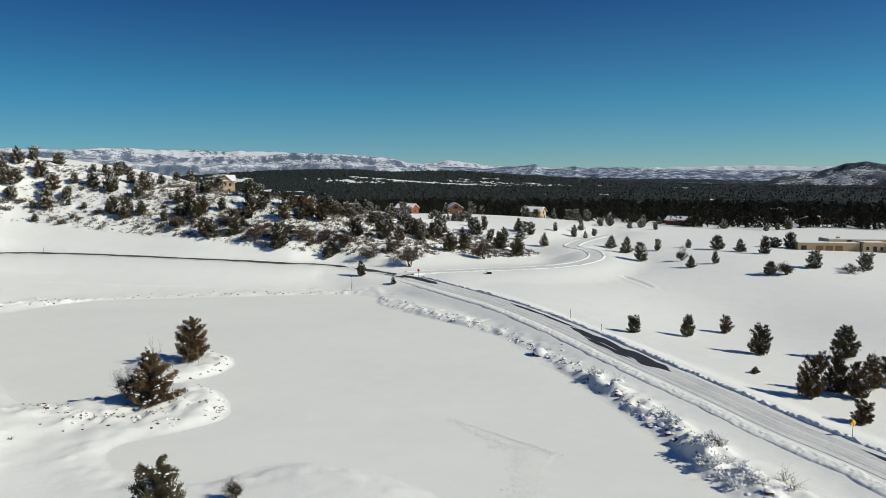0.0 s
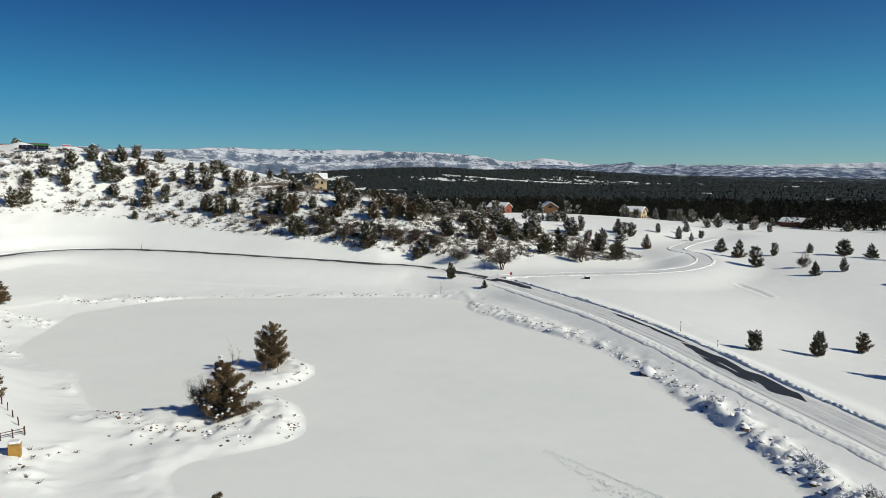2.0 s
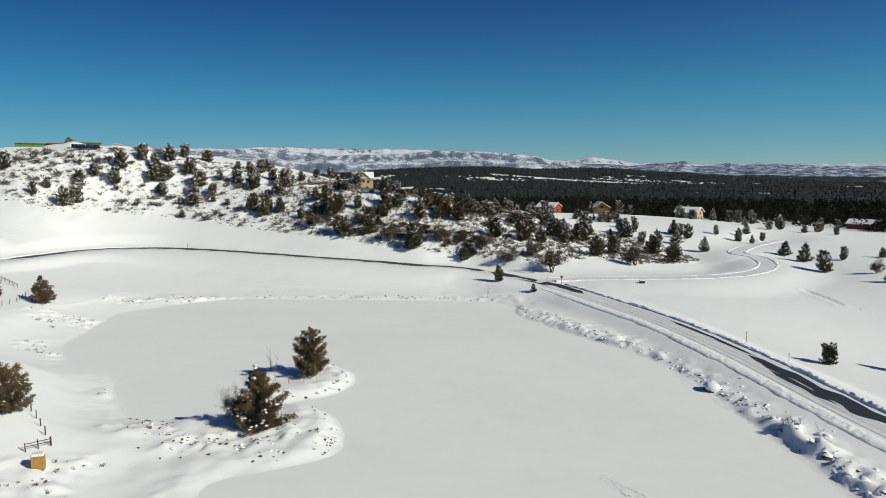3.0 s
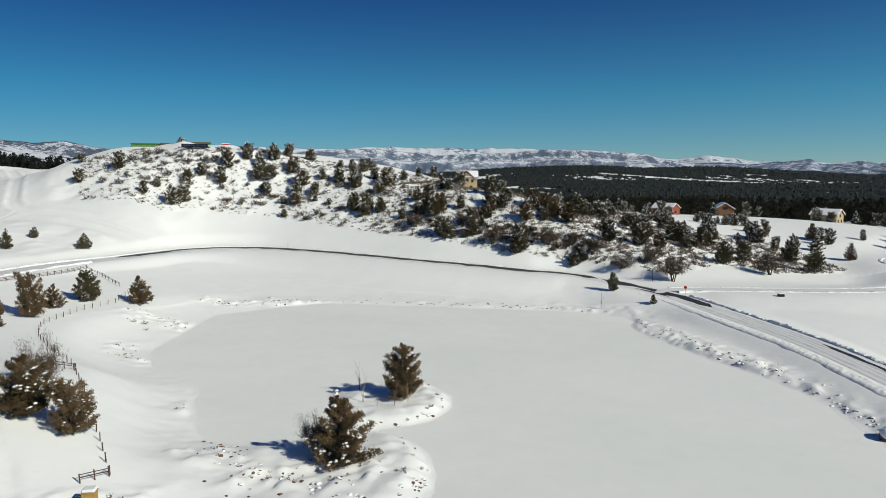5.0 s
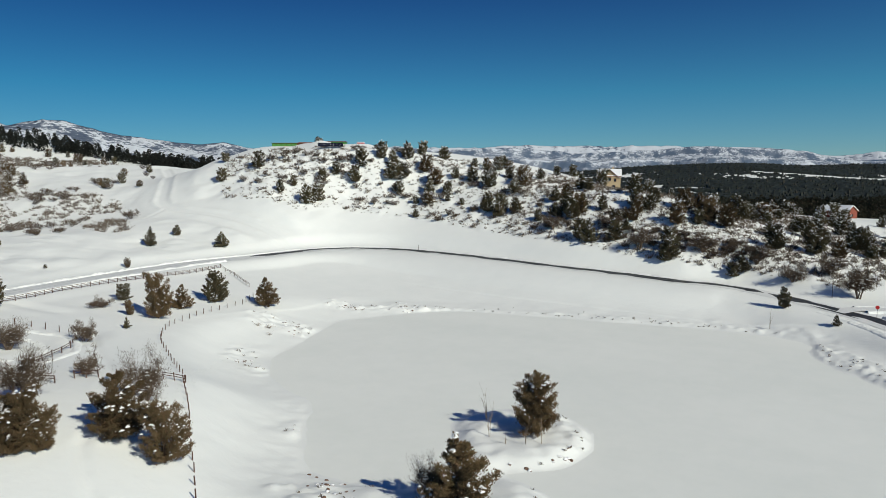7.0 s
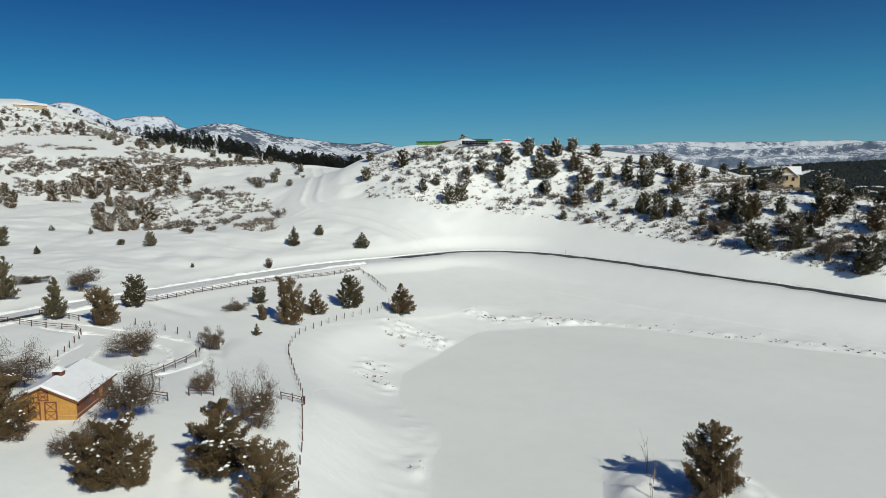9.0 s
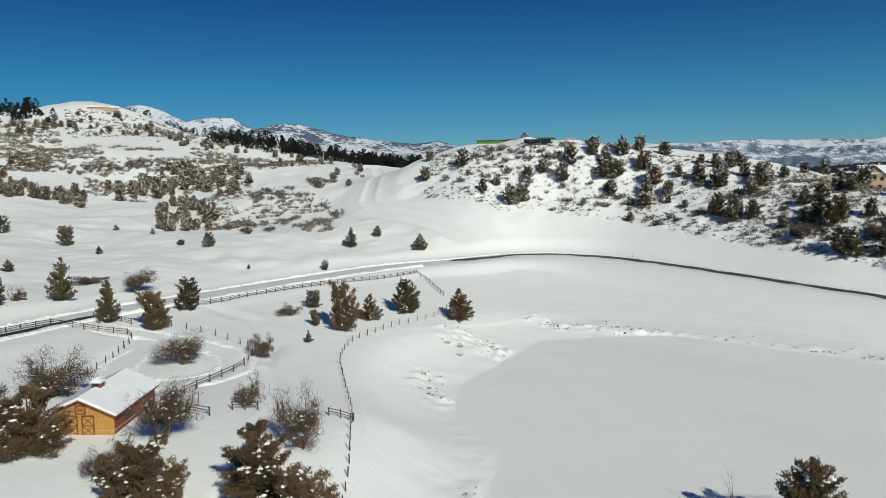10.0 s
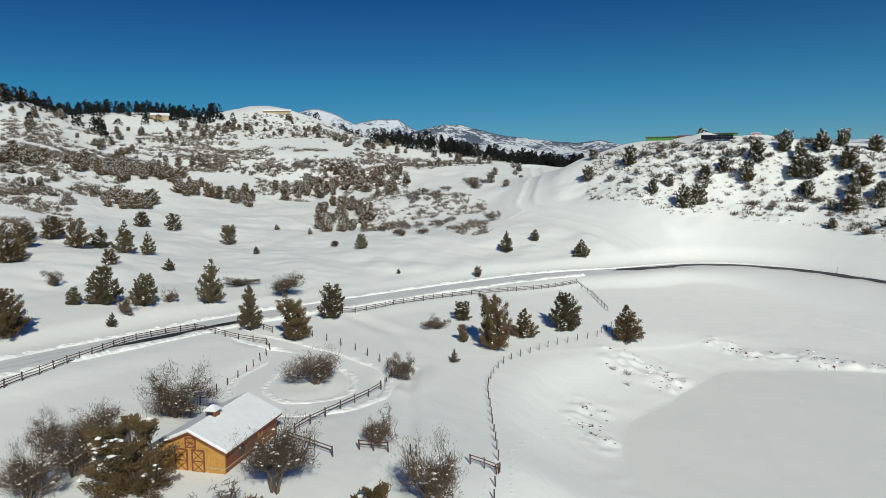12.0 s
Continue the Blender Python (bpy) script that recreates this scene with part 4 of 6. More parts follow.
JUNIPERS_A = [(-160.7, 72, 7.7, 7.5), (-148.7, 112.4, 7.1, 5.9), (-237.2, 84.6, 8.3, 8.3), (-250.5, 79.7, 6.3, 8.5), (-216.6, 90.4, 3.7, 4.3), (-137.2, 143.8, 9.6, 5.9), (-142.6, 154, 5.5, 5.3), (-138.5, 175.5, 7.1, 7.2),
    (-141.9, 140.6, 3.3, 2.2), (-102.3, 83.3, 7.2, 7.6), (-85.5, 87.4, 6.8, 6.3), (-84.5, 89.6, 4.5, 3.5), (-190.9, 174.7, 3, 2.1), (78.5, 192.3, 5.2, 4.2), (65.7, 122.1, 8.3, 5.2), (72.3, 126.6, 8.1, 5.4),
    (74.6, 124.1, 6.8, 4.8), (82.4, 131.2, 6.6, 5.1), (88, 133.7, 6.8, 5.9), (67, 109.3, 4.2, 3.7), (62.5, 137.6, 1.5, 2), (-175.8, 309, 8.4, 6.1), (-168.1, 304.5, 8.1, 7.4), (-164.7, 293.3, 5.4, 6.2)]
JUNIPERS_B = [(-131.1, 313.8, 10.4, 7.7), (-153.4, 325.3, 4.8, 5.1), (-64.7, 288.7, 11.2, 6.9), (-56, 295.9, 11.1, 9.4), (-109, 302.5, 6.6, 4.5), (-148, 335, 4.5, 5)]
FIRS_A = [(-166.4, 86.7, 2.4, 1.9), (-179.2, 105.6, 8.7, 5.8), (-156.6, 107.4, 8, 4.8), (-230.4, 95.1, 8.3, 5.9), (-231.7, 100.5, 6.1, 3.9), (-241.9, 90.3, 6.1, 5.6), (-246.5, 73.9, 5.5, 4.7), (-234.3, 129, 2.5, 2),
    (-132.1, 132.8, 2.2, 1.6), (-212.2, 198.3, 6.7, 4.4), (-16.3, 229.7, 2.7, 2.1)]
OAKS_A = [(-179.7, 97.9, 3, 2.9), (-171.4, 89.3, 3.4, 3.3), (-182.6, 121.1, 5.1, 9.2), (-194.9, 115, 2.2, 7.8), (-197.8, 78.9, 3.3, 3.9), (-125.9, 108.1, 4.8, 8.9), (-126, 120.6, 4, 4.5), (-119.9, 89.5, 6.1, 9.1),
    (-151, 139.8, 2.2, 5.5), (-103.6, 106.7, 3.8, 4), (-92.9, 87.4, 3.5, 6.2), (-96.4, 93.9, 7.2, 7.3), (-112.1, 80.1, 5.5, 6.6), (-253.7, 220.3, 4.3, 6.2), (-105.6, 75.2, 6.6, 5.3), (-108.9, 78.7, 5.3, 4.3),
    (-109, 81.6, 5.6, 4.9), (-115.5, 77, 4.7, 3.9), (96.7, 284.2, 6.2, 4.8), (123.2, 250.3, 5.1, 9), (149.5, 255.5, 3.4, 8.4), (-28.2, 266.5, 5.7, 7.7), (-12.5, 261.1, 8.3, 10), (16.5, 282.2, 9.1, 10)]
OAKS_B = [(-53.9, 276.4, 8, 10.2), (-38.8, 275, 7.9, 9.6), (-72.7, 273, 7.3, 10.2), (-86.3, 283.9, 6.4, 10.3), (-104.8, 280, 5.4, 9.4), (-19.5, 273.4, 7, 8.5)]
# stands of trees: centre, half width, half depth, number
JUNIPER_STANDS = [(-341, 106, 1, 11, -15, 1, 8), (-375, 143, 3, 16, -16, 3, 8), (-371, 160, 2, 8, -18, 4, 4), (-312, 187, 4, 11, -37, 15, 16), (-399, 215, 7, 17, -24, 9, 18),
    (-395, 192, 3, 9, -16, 5, 6), (-374, 234, 6, 12, -27, 13, 10), (-399, 89, 1, 29, -14, 0, 14), (-401, 117, 2, 22, -17, 2, 16), (-227, 72, 0, 5, -11, 0, 3)]
OAK_STANDS_A = [(-257, 188, 5, 9, -20, 10, 12), (-256, 203, 2, 3, -17, 10, 5), (-320, 231, 6, 11, -10, 6, 7), (-444, 201, 15, 49, -11, 3, 40), (-328, 76, 0, 12, -13, 0, 8),
    (-419, 269, 9, 18, -30, 15, 12), (-201, 301, 20, 15, -5, 6, 16), (-214, 281, 23, 19, -5, 5, 18), (-174, 297, 20, 13, -4, 6, 12), (-135, 294, 20, 10, -5, 10, 12),
    (-100, 286, 15, 6, -3, 7, 14), (-70, 280, 15, 4, -1, 4, 18), (-51, 279, 11, 2, -1, 5, 18)]
OAK_STANDS_B = [(-159, 308, 13, 7, -4, 7, 6), (-232, 284, 8, 7, -3, 4, 10)]
MIXED_STANDS = [(-462, 148, 6, 34, -26, 4, 16), (-354, 81, 0, 16, -10, 0, 8), (-529, 104, 3, 58, -56, 3, 44), (-551, 77, 0, 24, -49, 0, 26), (-582, 244, 13, 42, -40, 12, 44),
    (-509, 283, 12, 28, -27, 12, 22), (-442, 315, 15, 25, -41, 24, 18), (-568, 170, 4, 26, -37, 6, 20), (-383, 68, 0, 8, -14, 0, 8), (-340, 283, 10, 13, -42, 31, 10)]
PINYON_STANDS = [(-32, 344, 18, 1, -4, 50, 20), (-13, 354, 17, 0, -1, 52, 16), (13, 359, 18, -1, 2, 36, 16)]
EXTRAS = [("oak", -52.0, 113.6, 5.2, 4.6), ("oak_bush", -45.5, 111.2, 1.2, 2.2), ("sapling", -55, 134.1, 5.8, 1.8), ("sapling", -58.4, 139.7, 5.6, 2.2), ("sapling", -47.7, 135.1, 4.6, 1.3), ("sapling", -49.3, 133.3, 4.2, 1.4), ("sapling", -51.7, 132.3, 2.0, 1.2),
          ("sapling", -29.7, 228, 5.2, 2.2), ("oak", -23.6, 77.6, 2.6, 3.2), ("willow", -126.5, 164.7, 1.3, 3.0), ("willow", -123.5, 161.8, 0.9, 2.0), ("willow", -128.3, 163, 1.0, 2.4),
          ("oak_bush", 36.4, 92, 1.6, 2.6), ("willow", 42, 81, 2.0, 3.2), ("oak_bush", 28, 128, 1.1, 2.2),
          ("laden_bush", 35.4, 95, 1.1, 2.2), ("laden_bush", 37.3, 95.5, 1.625, 2.5), ("laden_bush", 38.3, 93.9, 1.45, 2.8), ("laden_bush", 35, 90.7, 1.275, 3.1), ("laden_bush", 37.7, 89.6, 1.1, 2.2), ("laden_bush", 34.9, 87.2, 1.625, 2.5), ("laden_bush", 37.7, 86.1, 1.45, 2.8), ("laden_bush", 38.1, 83.6, 1.275, 3.1), ("laden_bush", 33.8, 92.3, 1.1, 2.2), ("laden_bush", 34.9, 106.5, 1.625, 2.5), ("laden_bush", 34.8, 103.2, 1.45, 2.8), ("laden_bush", 29.2, 128.7, 1.275, 3.1), ("laden_bush", 27.8, 126.8, 1.1, 2.2), ("laden_bush", 35.4, 82.2, 1.625, 2.5), ("laden_bush", 35.2, 84.8, 1.45, 2.8), ("laden_bush", 33.7, 87.7, 1.275, 3.1), ("laden_bush", 38.7, 81.9, 1.1, 2.2),
          ("willow", 42.3, 83.9, 2.2, 2.6), ("willow", 38.7, 95, 1.6, 1.8), ("pinyon", 2, 436, 7, 5.5), ("pinyon", 18, 438, 8, 6), ("pinyon", -24, 424, 7, 6), ("pinyon", 24, 441, 6, 5), ("pinyon", 70, 444, 7, 5), ("pinyon", 90, 440, 7.5, 6), ("pinyon", 52, 441, 7, 6), ("pinyon", 58, 437, 5.5, 5), ("pinyon", 78, 440, 6.5, 5.5), ("pinyon", 84, 448, 8, 6)]
EDGE_STANDS = [(-70, 311, 15, 4, -6, 27, 14), (-93, 290, 17, 6, -3, 9, 8), (-158, 306, 18, 11, -5, 9, 6), (32, 339, 18, -2, 2, 25, 16), (-10, 318, 21, 1, -1, 35, 18),
    (70, 373, 13, -3, 4, 23, 9), (107, 434, 27, -7, 10, 39, 14), (191, 452, 29, -12, 20, 48, 16), (248, 461, 22, -12, 21, 39, 10), (-38, 329, 16, 2, -5, 42, 10)]
HILL_PINYONS = [(-183.4, 300.2, 7.8, 7.5), (-189.5, 304.1, 7.5, 7.1), (-186.6, 311.8, 6, 5.7), (-186.6, 324.6, 5.6, 5.3), (-161.4, 310.9, 4.7, 4.5), (-154.4, 312, 5.7, 5.3), (-144.4, 308.9, 7.1, 6.7), (-131.9, 304.8, 5.4, 5.1),
    (-131.4, 331.1, 4.7, 4.5), (-132.6, 352.2, 4.5, 4.3), (-131.4, 369.9, 5.9, 5.6), (-102.7, 309.3, 4.7, 4.5), (-112.1, 300.1, 5.6, 5.4), (-137.6, 291.6, 5.6, 5.4), (-129.5, 287.7, 6, 5.6), (-124.3, 292.2, 4.6, 4.4),
    (-160.1, 324, 4.3, 4.1), (-154.2, 334.9, 4.4, 4.2), (-169.8, 292.5, 3.5, 3.3), (-181.6, 295.3, 4.1, 3.9), (-113.3, 286.1, 4.1, 3.8), (-106.4, 288.7, 4, 3.9), (-93.3, 274.6, 7.5, 7.1), (-84.9, 286.5, 5.1, 4.9),
    (-80.1, 283.1, 4.3, 4.1), (-79.5, 296.7, 5.3, 5.1), (-75.4, 301.2, 5.4, 5.1), (-59, 292.7, 5.2, 4.9), (-63.5, 274.4, 7.3, 6.9), (-63.8, 268.6, 5.5, 5.3), (-44.1, 269, 4.6, 4.4), (-157.3, 296.5, 3, 2.8),
    (-149.9, 295.3, 2.9, 2.8), (-164.2, 283.5, 3.4, 3.2)]
HILL_JUNIPERS = [(-176.3, 310.1, 6.6, 6.3), (-168.2, 304.3, 8.2, 7.8), (-132.6, 318.5, 7.6, 7.3), (-107.6, 304, 3.8, 3.6), (-157, 329, 4.3, 4.1), (-165.4, 294.2, 5, 4.8), (-99.3, 290.8, 8.9, 8.5), (-64.7, 300.4, 8.9, 8.5),
    (-56.3, 298.8, 9.1, 8.6), (-50.6, 294.7, 8.6, 8.2)]
# corners of the scrubby slopes, and the number of bushes
SCRUB_WEST = [(-420, 63, -508, 191, -624, 220, -501, 61, 330), (-535, 202, -542, 293, -624, 329, -638, 228, 110), (-450, 177, -383, 295, -459, 343, -508, 191, 330), (-382, 64, -450, 177, -508, 191, -420, 63, 260), (-328, 65, -351, 107, -413, 114, -382, 64, 90), (-396, 172, -336, 228, -406, 263, -448, 186, 140), (-259, 172, -229, 202, -296, 246, -366, 218, 110), (-249, 68, -257, 84, -341, 87, -328, 65, 40)]


def plant_all():
    r = np.random.default_rng(11)
    for kind, rows in (("pinyon", PINYONS_A + PINYONS_B + PINYONS_C + PINYONS_D), ("juniper", JUNIPERS_A + JUNIPERS_B), ("fir", FIRS_A), ("oak", OAKS_A + OAKS_B)):
        for x, y, h, w in rows:
            if kind == "oak":
                plant("oak" if h > 4.6 else "oak_bush", x, y, h, w, r)
            else:
                plant(kind, x, y, h, w, r)
    plant("juniper", -50, 138.3, 9.0, 7.6, r, 0, 0)
    plant("juniper", -82.5, 97.1, 7.4, 7.4, r, 0, 0)
    plant("juniper", -75.9, 97.8, 6.8, 5.9, r, 0, 2)
    plant("oak", -89.6, 105.6, 7.2, 6.6, r)
    plant("juniper", -47.6, 112.5, 9.6, 9.0, r, 0, 1)
    for kind, x, y, h, w in EXTRAS:
        plant(kind, x, y, h, w, r)
    for kind, rows in (("pinyon", HILL_PINYONS), ("juniper", HILL_JUNIPERS)):
        for x, y, h, w in rows:
            plant(kind, x, y, h, w, r)
    for cx, cy, ax, ay, bx, by, n in EDGE_STANDS:
        for _ in range(int(n * 0.75)):
            u, v = r.uniform(-1, 1, 2)
            h = r.uniform(4.0, 7.2)
            plant("juniper" if r.uniform() < 0.3 else "pinyon", cx + ax * u + bx * v, cy + ay * u + by * v, h, h * r.uniform(0.65, 0.95), r)
    taken, bushes = [], []
    for kind, stands in (("juniper", JUNIPER_STANDS), ("oak_bush", OAK_STANDS_A + OAK_STANDS_B), ("mixed", MIXED_STANDS), ("pinyon", PINYON_STANDS)):
        for cx, cy, ax, ay, bx, by, n in stands:
            for _ in range(int(n * (2.0 if kind == "juniper" else 1.5 if kind == "mixed" else 2.4 if kind == "oak_bush" and cx < -260 else 0.85 if kind == "oak_bush" else 1.0))):
                for _ in range(8):
                    u, v = r.uniform(-1, 1, 2)
                    x, y = cx + ax * u + bx * v, cy + ay * u + by * v
                    if u * u + v * v < 1.1 and all(abs(x - p) + abs(y - q) > 3.0 for p, q in taken):
                        break
                if min(abs(x - p[0]) + abs(y - p[1]) for p in ROAD + LANE + TRAIL) < 10:
                    continue
                taken.append((x, y))
                k = kind if kind != "mixed" else ("oak_bush", "pinyon", "oak_bush", "juniper")[int(r.integers(4))]
                h = r.uniform(0.7, 1.3) * (2.4 if k == "oak_bush" else 6.0 if kind == "juniper" else 5.2)
                if k == "oak_bush":
                    bushes.append((x, y, h))
                else:
                    plant(k, x, y, h * 0.85, h * r.uniform(0.7, 1.05) * 0.9, r)
    bushes.sort(key=lambda p: math.hypot(p[0] + 30, p[1] - 70))
    for x, y, h in bushes[:250]:
        plant("oak_bush", x, y, h, h * r.uniform(1.3, 1.9), r)
    scrub = bushes[250:]
    for x0, y0, x1, y1, x2, y2, x3, y3, n in SCRUB_WEST:
        for _ in range(int(n * 9)):
            u, v = r.uniform(0, 1, 2)
            x = (x0 * (1 - u) + x1 * u) * (1 - v) + (x3 * (1 - u) + x2 * u) * v
            y = (y0 * (1 - u) + y1 * u) * (1 - v) + (y3 * (1 - u) + y2 * u) * v
            if rough(x, y, 14, 55) + 0.6 * rough(x, y, 5, 56) > -0.12:
                scrub.append((x, y, r.uniform(0.7, 1.2) * (2.0 if r.uniform() < 0.3 else 1.25)))
    spread_x, spread_y = r.uniform(-300, 44, 40000), r.uniform(236, 380, 40000)
    thick = 0.40 + 0.30 * smooth((spread_x + 165) / 60) + 0.34 * (rough(spread_x, spread_y, 11, 57) + 0.5 * rough(spread_x, spread_y, 4, 58))
    for x, y in np.column_stack([spread_x, spread_y])[inside(HILL_SCRUB, spread_x, spread_y) & (r.uniform(0, 1, 40000) < thick)]:
        scrub.append((x, y, r.uniform(0.45, 1.1) * (2.0 if r.uniform() < 0.2 else 1.0)))
    for wide, high, line in RUBBLE + [(2.6, 0.5, [(10, 172), (19, 153), (26, 132), (33, 105), (38, 84)])]:
        for p, q in zip(line[:-1], line[1:]):
            for _ in range(int(0.9 * math.hypot(q[0] - p[0], q[1] - p[1]))):
                t, (dx, dy) = r.uniform(), r.normal(0, wide * 0.5, 2)
                x, y = p[0] + (q[0] - p[0]) * t + dx, p[1] + (q[1] - p[1]) * t + dy
                if height(x, y) > 0.2:
                    scrub.append((x, y, r.uniform(0.2, 0.5)))
    brush("scrub", "grey-brown leafless scrub scattered over snowy slopes", [p for p in scrub if min(abs(p[0] - q[0]) + abs(p[1] - q[1]) for q in ROAD + TRAIL) > 11], 3)


plant_all()

def removed_stock():
    for ob in PLANTS.values():
        for o in (*ob.children_recursive, ob):
            bpy.data.objects.remove(o)


removed_stock()


# ---- far woods ----
def woods(name, label, spots, sides, tall, mat, seed, tufts=0):
    """Many small conifers in one mesh at the spots (x, y, z)."""
    r = np.random.default_rng(seed)
    spots = np.asarray(spots)
    n = len(spots)
    h, w = tall * r.uniform(0.5, 1.3, n), tall * r.uniform(0.45, 0.85, n)
    if tufts:
        u = r.uniform(0.05, 1, (n, tufts))
        a = r.uniform(0, 6.283, (n, tufts))
        reach = (0.5 * (1 - u) ** 0.7 + 0.06) * r.uniform(0.5, 1.1, (n, tufts)) * w[:, None]
        p = np.stack([spots[:, 0:1] + np.cos(a) * reach, spots[:, 1:2] + np.sin(a) * reach, spots[:, 2:3] + u * h[:, None]], 2).reshape(-1, 3)
        out = np.stack([np.cos(a), np.sin(a), u * 0 + 0.4], 2).reshape(-1, 3)
        v, f = sprays(r, p, out, tall * 0.13, 0.6)
        v = v.astype(np.float32)
    else:
        ring = np.arange(sides) * 2 * math.pi / sides
        levels = ((0.02, 0.75), (0.34, 1.0), (0.66, 0.62))
        v = []
        for zz, rr in levels:
            k = w[:, None] * 0.5 * rr * r.uniform(0.7, 1.3, (n, sides))
            v.append(np.stack([spots[:, 0:1] + np.cos(ring) * k, spots[:, 1:2] + np.sin(ring) * k, spots[:, 2:3] + h[:, None] * (zz + r.uniform(-0.05, 0.05, (n, sides)))], 2))
        tip = np.stack([spots[:, 0], spots[:, 1], spots[:, 2] + h], 1)[:, None, :]
        v = np.concatenate(v + [tip], 1)
        per = 3 * sides + 1
        f = []
        for lv in range(2):
            for k in range(sides):
                k2 = (k + 1) % sides
                f.append((lv * sides + k, lv * sides + k2, (lv + 1) * sides + k2, (lv + 1) * sides + k))
        for k in range(sides):
            f.append((2 * sides + k, 2 * sides + (k + 1) % sides, 3 * sides, 3 * sides))
        f = (np.arange(n)[:, None, None] * per + np.array(f)[None]).reshape(-1, 4)
        v = v.reshape(-1, 3)
        tri = f[f[:, 2] == f[:, 3]][:, :3]
        quad = f[f[:, 2] != f[:, 3]]
        f = np.concatenate([tri, quad[:, [0, 1, 2]], quad[:, [0, 2, 3]]])
    ob = new(name, mesh_of(name, v, f, mat))
    return tagged(ob, label, "forest", kind="stuff")


def far_height(x, y):
    return land(x, y) + far_rise(x, y)


CLEARINGS = [(65, 440, 50, 42), (-15, 405, 40, 26), (190, 345, 130, 42), (150, 400, 60, 30), (15, 465, 40, 24), (215, 560, 45, 26), (330, 590, 40, 24), (240, 330, 80, 50), (95, 410, 40, 45),
             (-90, 1850, 190, 45), (-40, 2080, 260, 30), (760, 1900, 200, 70), (420, 1050, 60, 60), (250, 1300, 200, 30)]


def forested(x, y):
    """Where the far plain is wooded."""
    d = np.hypot(x, y)
    ok = rough(x, y, 70, 41) + 0.6 * rough(x, y, 26, 42) > np.where(d < 800, -0.72, -0.80 + 0.10 * smooth((d - 1500) / 900))
    ok &= (d > 560) | (rough(x, y, 38, 43) + 0.5 * rough(x, y, 14, 44) > 0.75 - 1.15 * smooth((d - 385) / 120))
    ok &= ~((x < -20) & (d < 520) & (x > -420))
    ok &= ~((x < -120) & (d < 900))
    for cx, cy, rx, ry in CLEARINGS:
        ok &= ((x - cx) / rx) ** 2 + ((y - cy) / ry) ** 2 > 1
    return ok


def build_canopy():
    """The closed crowns of the far forest, above the snow of its floor."""
    az = np.radians(np.linspace(-25, 44, 620))
    d = 640 * (3350 / 640) ** np.linspace(0, 1, 210)
    ga, gd = np.meshgrid(az, d)
    x, y = np.sin(ga) * gd, np.cos(ga) * gd
    wood = forested(x, y).astype(float)
    z = far_height(x, y) - 1.5 + wood * (4.8 + 2.2 * rough(x, y, 9, 45) + 1.6 * rough(x, y, 4.5, 46))
    n = len(az)
    i = (np.arange(len(d) - 1)[:, None] * n + np.arange(n - 1)[None, :]).ravel()
    faces = np.stack([i, i + 1, i + 1 + n, i + n], 1)
    faces = faces[wood.ravel()[faces].any(1)]
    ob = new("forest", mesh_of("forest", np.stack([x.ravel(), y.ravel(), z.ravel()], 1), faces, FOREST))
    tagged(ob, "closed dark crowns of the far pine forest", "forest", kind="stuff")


def build_woods():
    r = np.random.default_rng(31)
    near, far = [], []
    for count, r0, r1, store in ((4200, 385, 800, near), (34000, 700, 3300, far)):
        az = np.radians(r.uniform(-25, 44, count))
        d = r0 + (r1 - r0) * r.uniform(0, 1, count) ** 0.62
        x, y = np.sin(az) * d, np.cos(az) * d
        store += list(np.stack([x, y, far_height(x, y) - 0.3], 1)[forested(x, y)])
    build_canopy()
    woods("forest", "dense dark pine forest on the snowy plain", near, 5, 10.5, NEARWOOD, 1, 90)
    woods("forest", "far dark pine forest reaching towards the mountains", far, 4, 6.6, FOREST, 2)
    west = []
    for cx, cy, ax, ay, bx, by, n in ((-640, 115, 0, 100, -30, 0, 260), (-585, 62, 0, 26, -16, 0, 26), (-545, 55, 10, 60, -22, 0, 60), (-640, 390, 70, 75, -30, 20, 90), (-480, 420, 90, 40, -20, 20, 110), (-560, 350, 30, 30, -15, 10, 30), (-350, 400, 70, 20, 0, 20, 100), (-485, 340, 48, 40, -9, 11, 130), (-410, 394, 45, 14, -4, 12, 110)):
        for _ in range(n):
            u, v = r.uniform(-1, 1), r.normal(0, 0.6)
            west.append((cx + ax * u + bx * v, cy + ay * u + by * v))
    west = np.array([p for p in west if math.hypot(p[0] + 640, p[1] - 258) > 48])
    west = np.column_stack([west, far_height(west[:, 0], west[:, 1]) - 0.3])
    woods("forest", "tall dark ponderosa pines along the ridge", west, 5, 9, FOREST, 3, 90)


build_woods()

# ---- barn, fences and houses ----
OCHRE = plain("ochre_board_siding", (0.50, 0.27, 0.075), 0.75, 0.16, 0.5, bump=0.01)
REDBROWN = plain("red_brown_trim", (0.21, 0.075, 0.045), 0.7, 0.2, 0.5)
TAN = plain("tan_stucco", (0.46, 0.36, 0.23), 0.9, 0.08, 1.2, bump=0.01)
ADOBE = plain("adobe_stucco", (0.44, 0.33, 0.20), 0.9, 0.08, 1.5, bump=0.01)
GARAGE = plain("brown_garage_door", (0.22, 0.115, 0.06), 0.7, 0.15, 0.6)
REDWALL = plain("red_painted_boards", (0.26, 0.075, 0.05), 0.8, 0.15, 0.6)
GLASS = plain("dark_window_glass", (0.02, 0.03, 0.04), 0.1, 0.1, 1.0)
GREEN = plain("green_wall_sheathing", (0.10, 0.30, 0.07), 0.6, 0.15, 1.5)
SOLAR = plain("solar_cells", (0.008, 0.010, 0.022), 0.25, 0.2, 0.8)
STEEL = plain("grey_steel", (0.22, 0.23, 0.25), 0.45, 0.1, 0.5, 0.8)
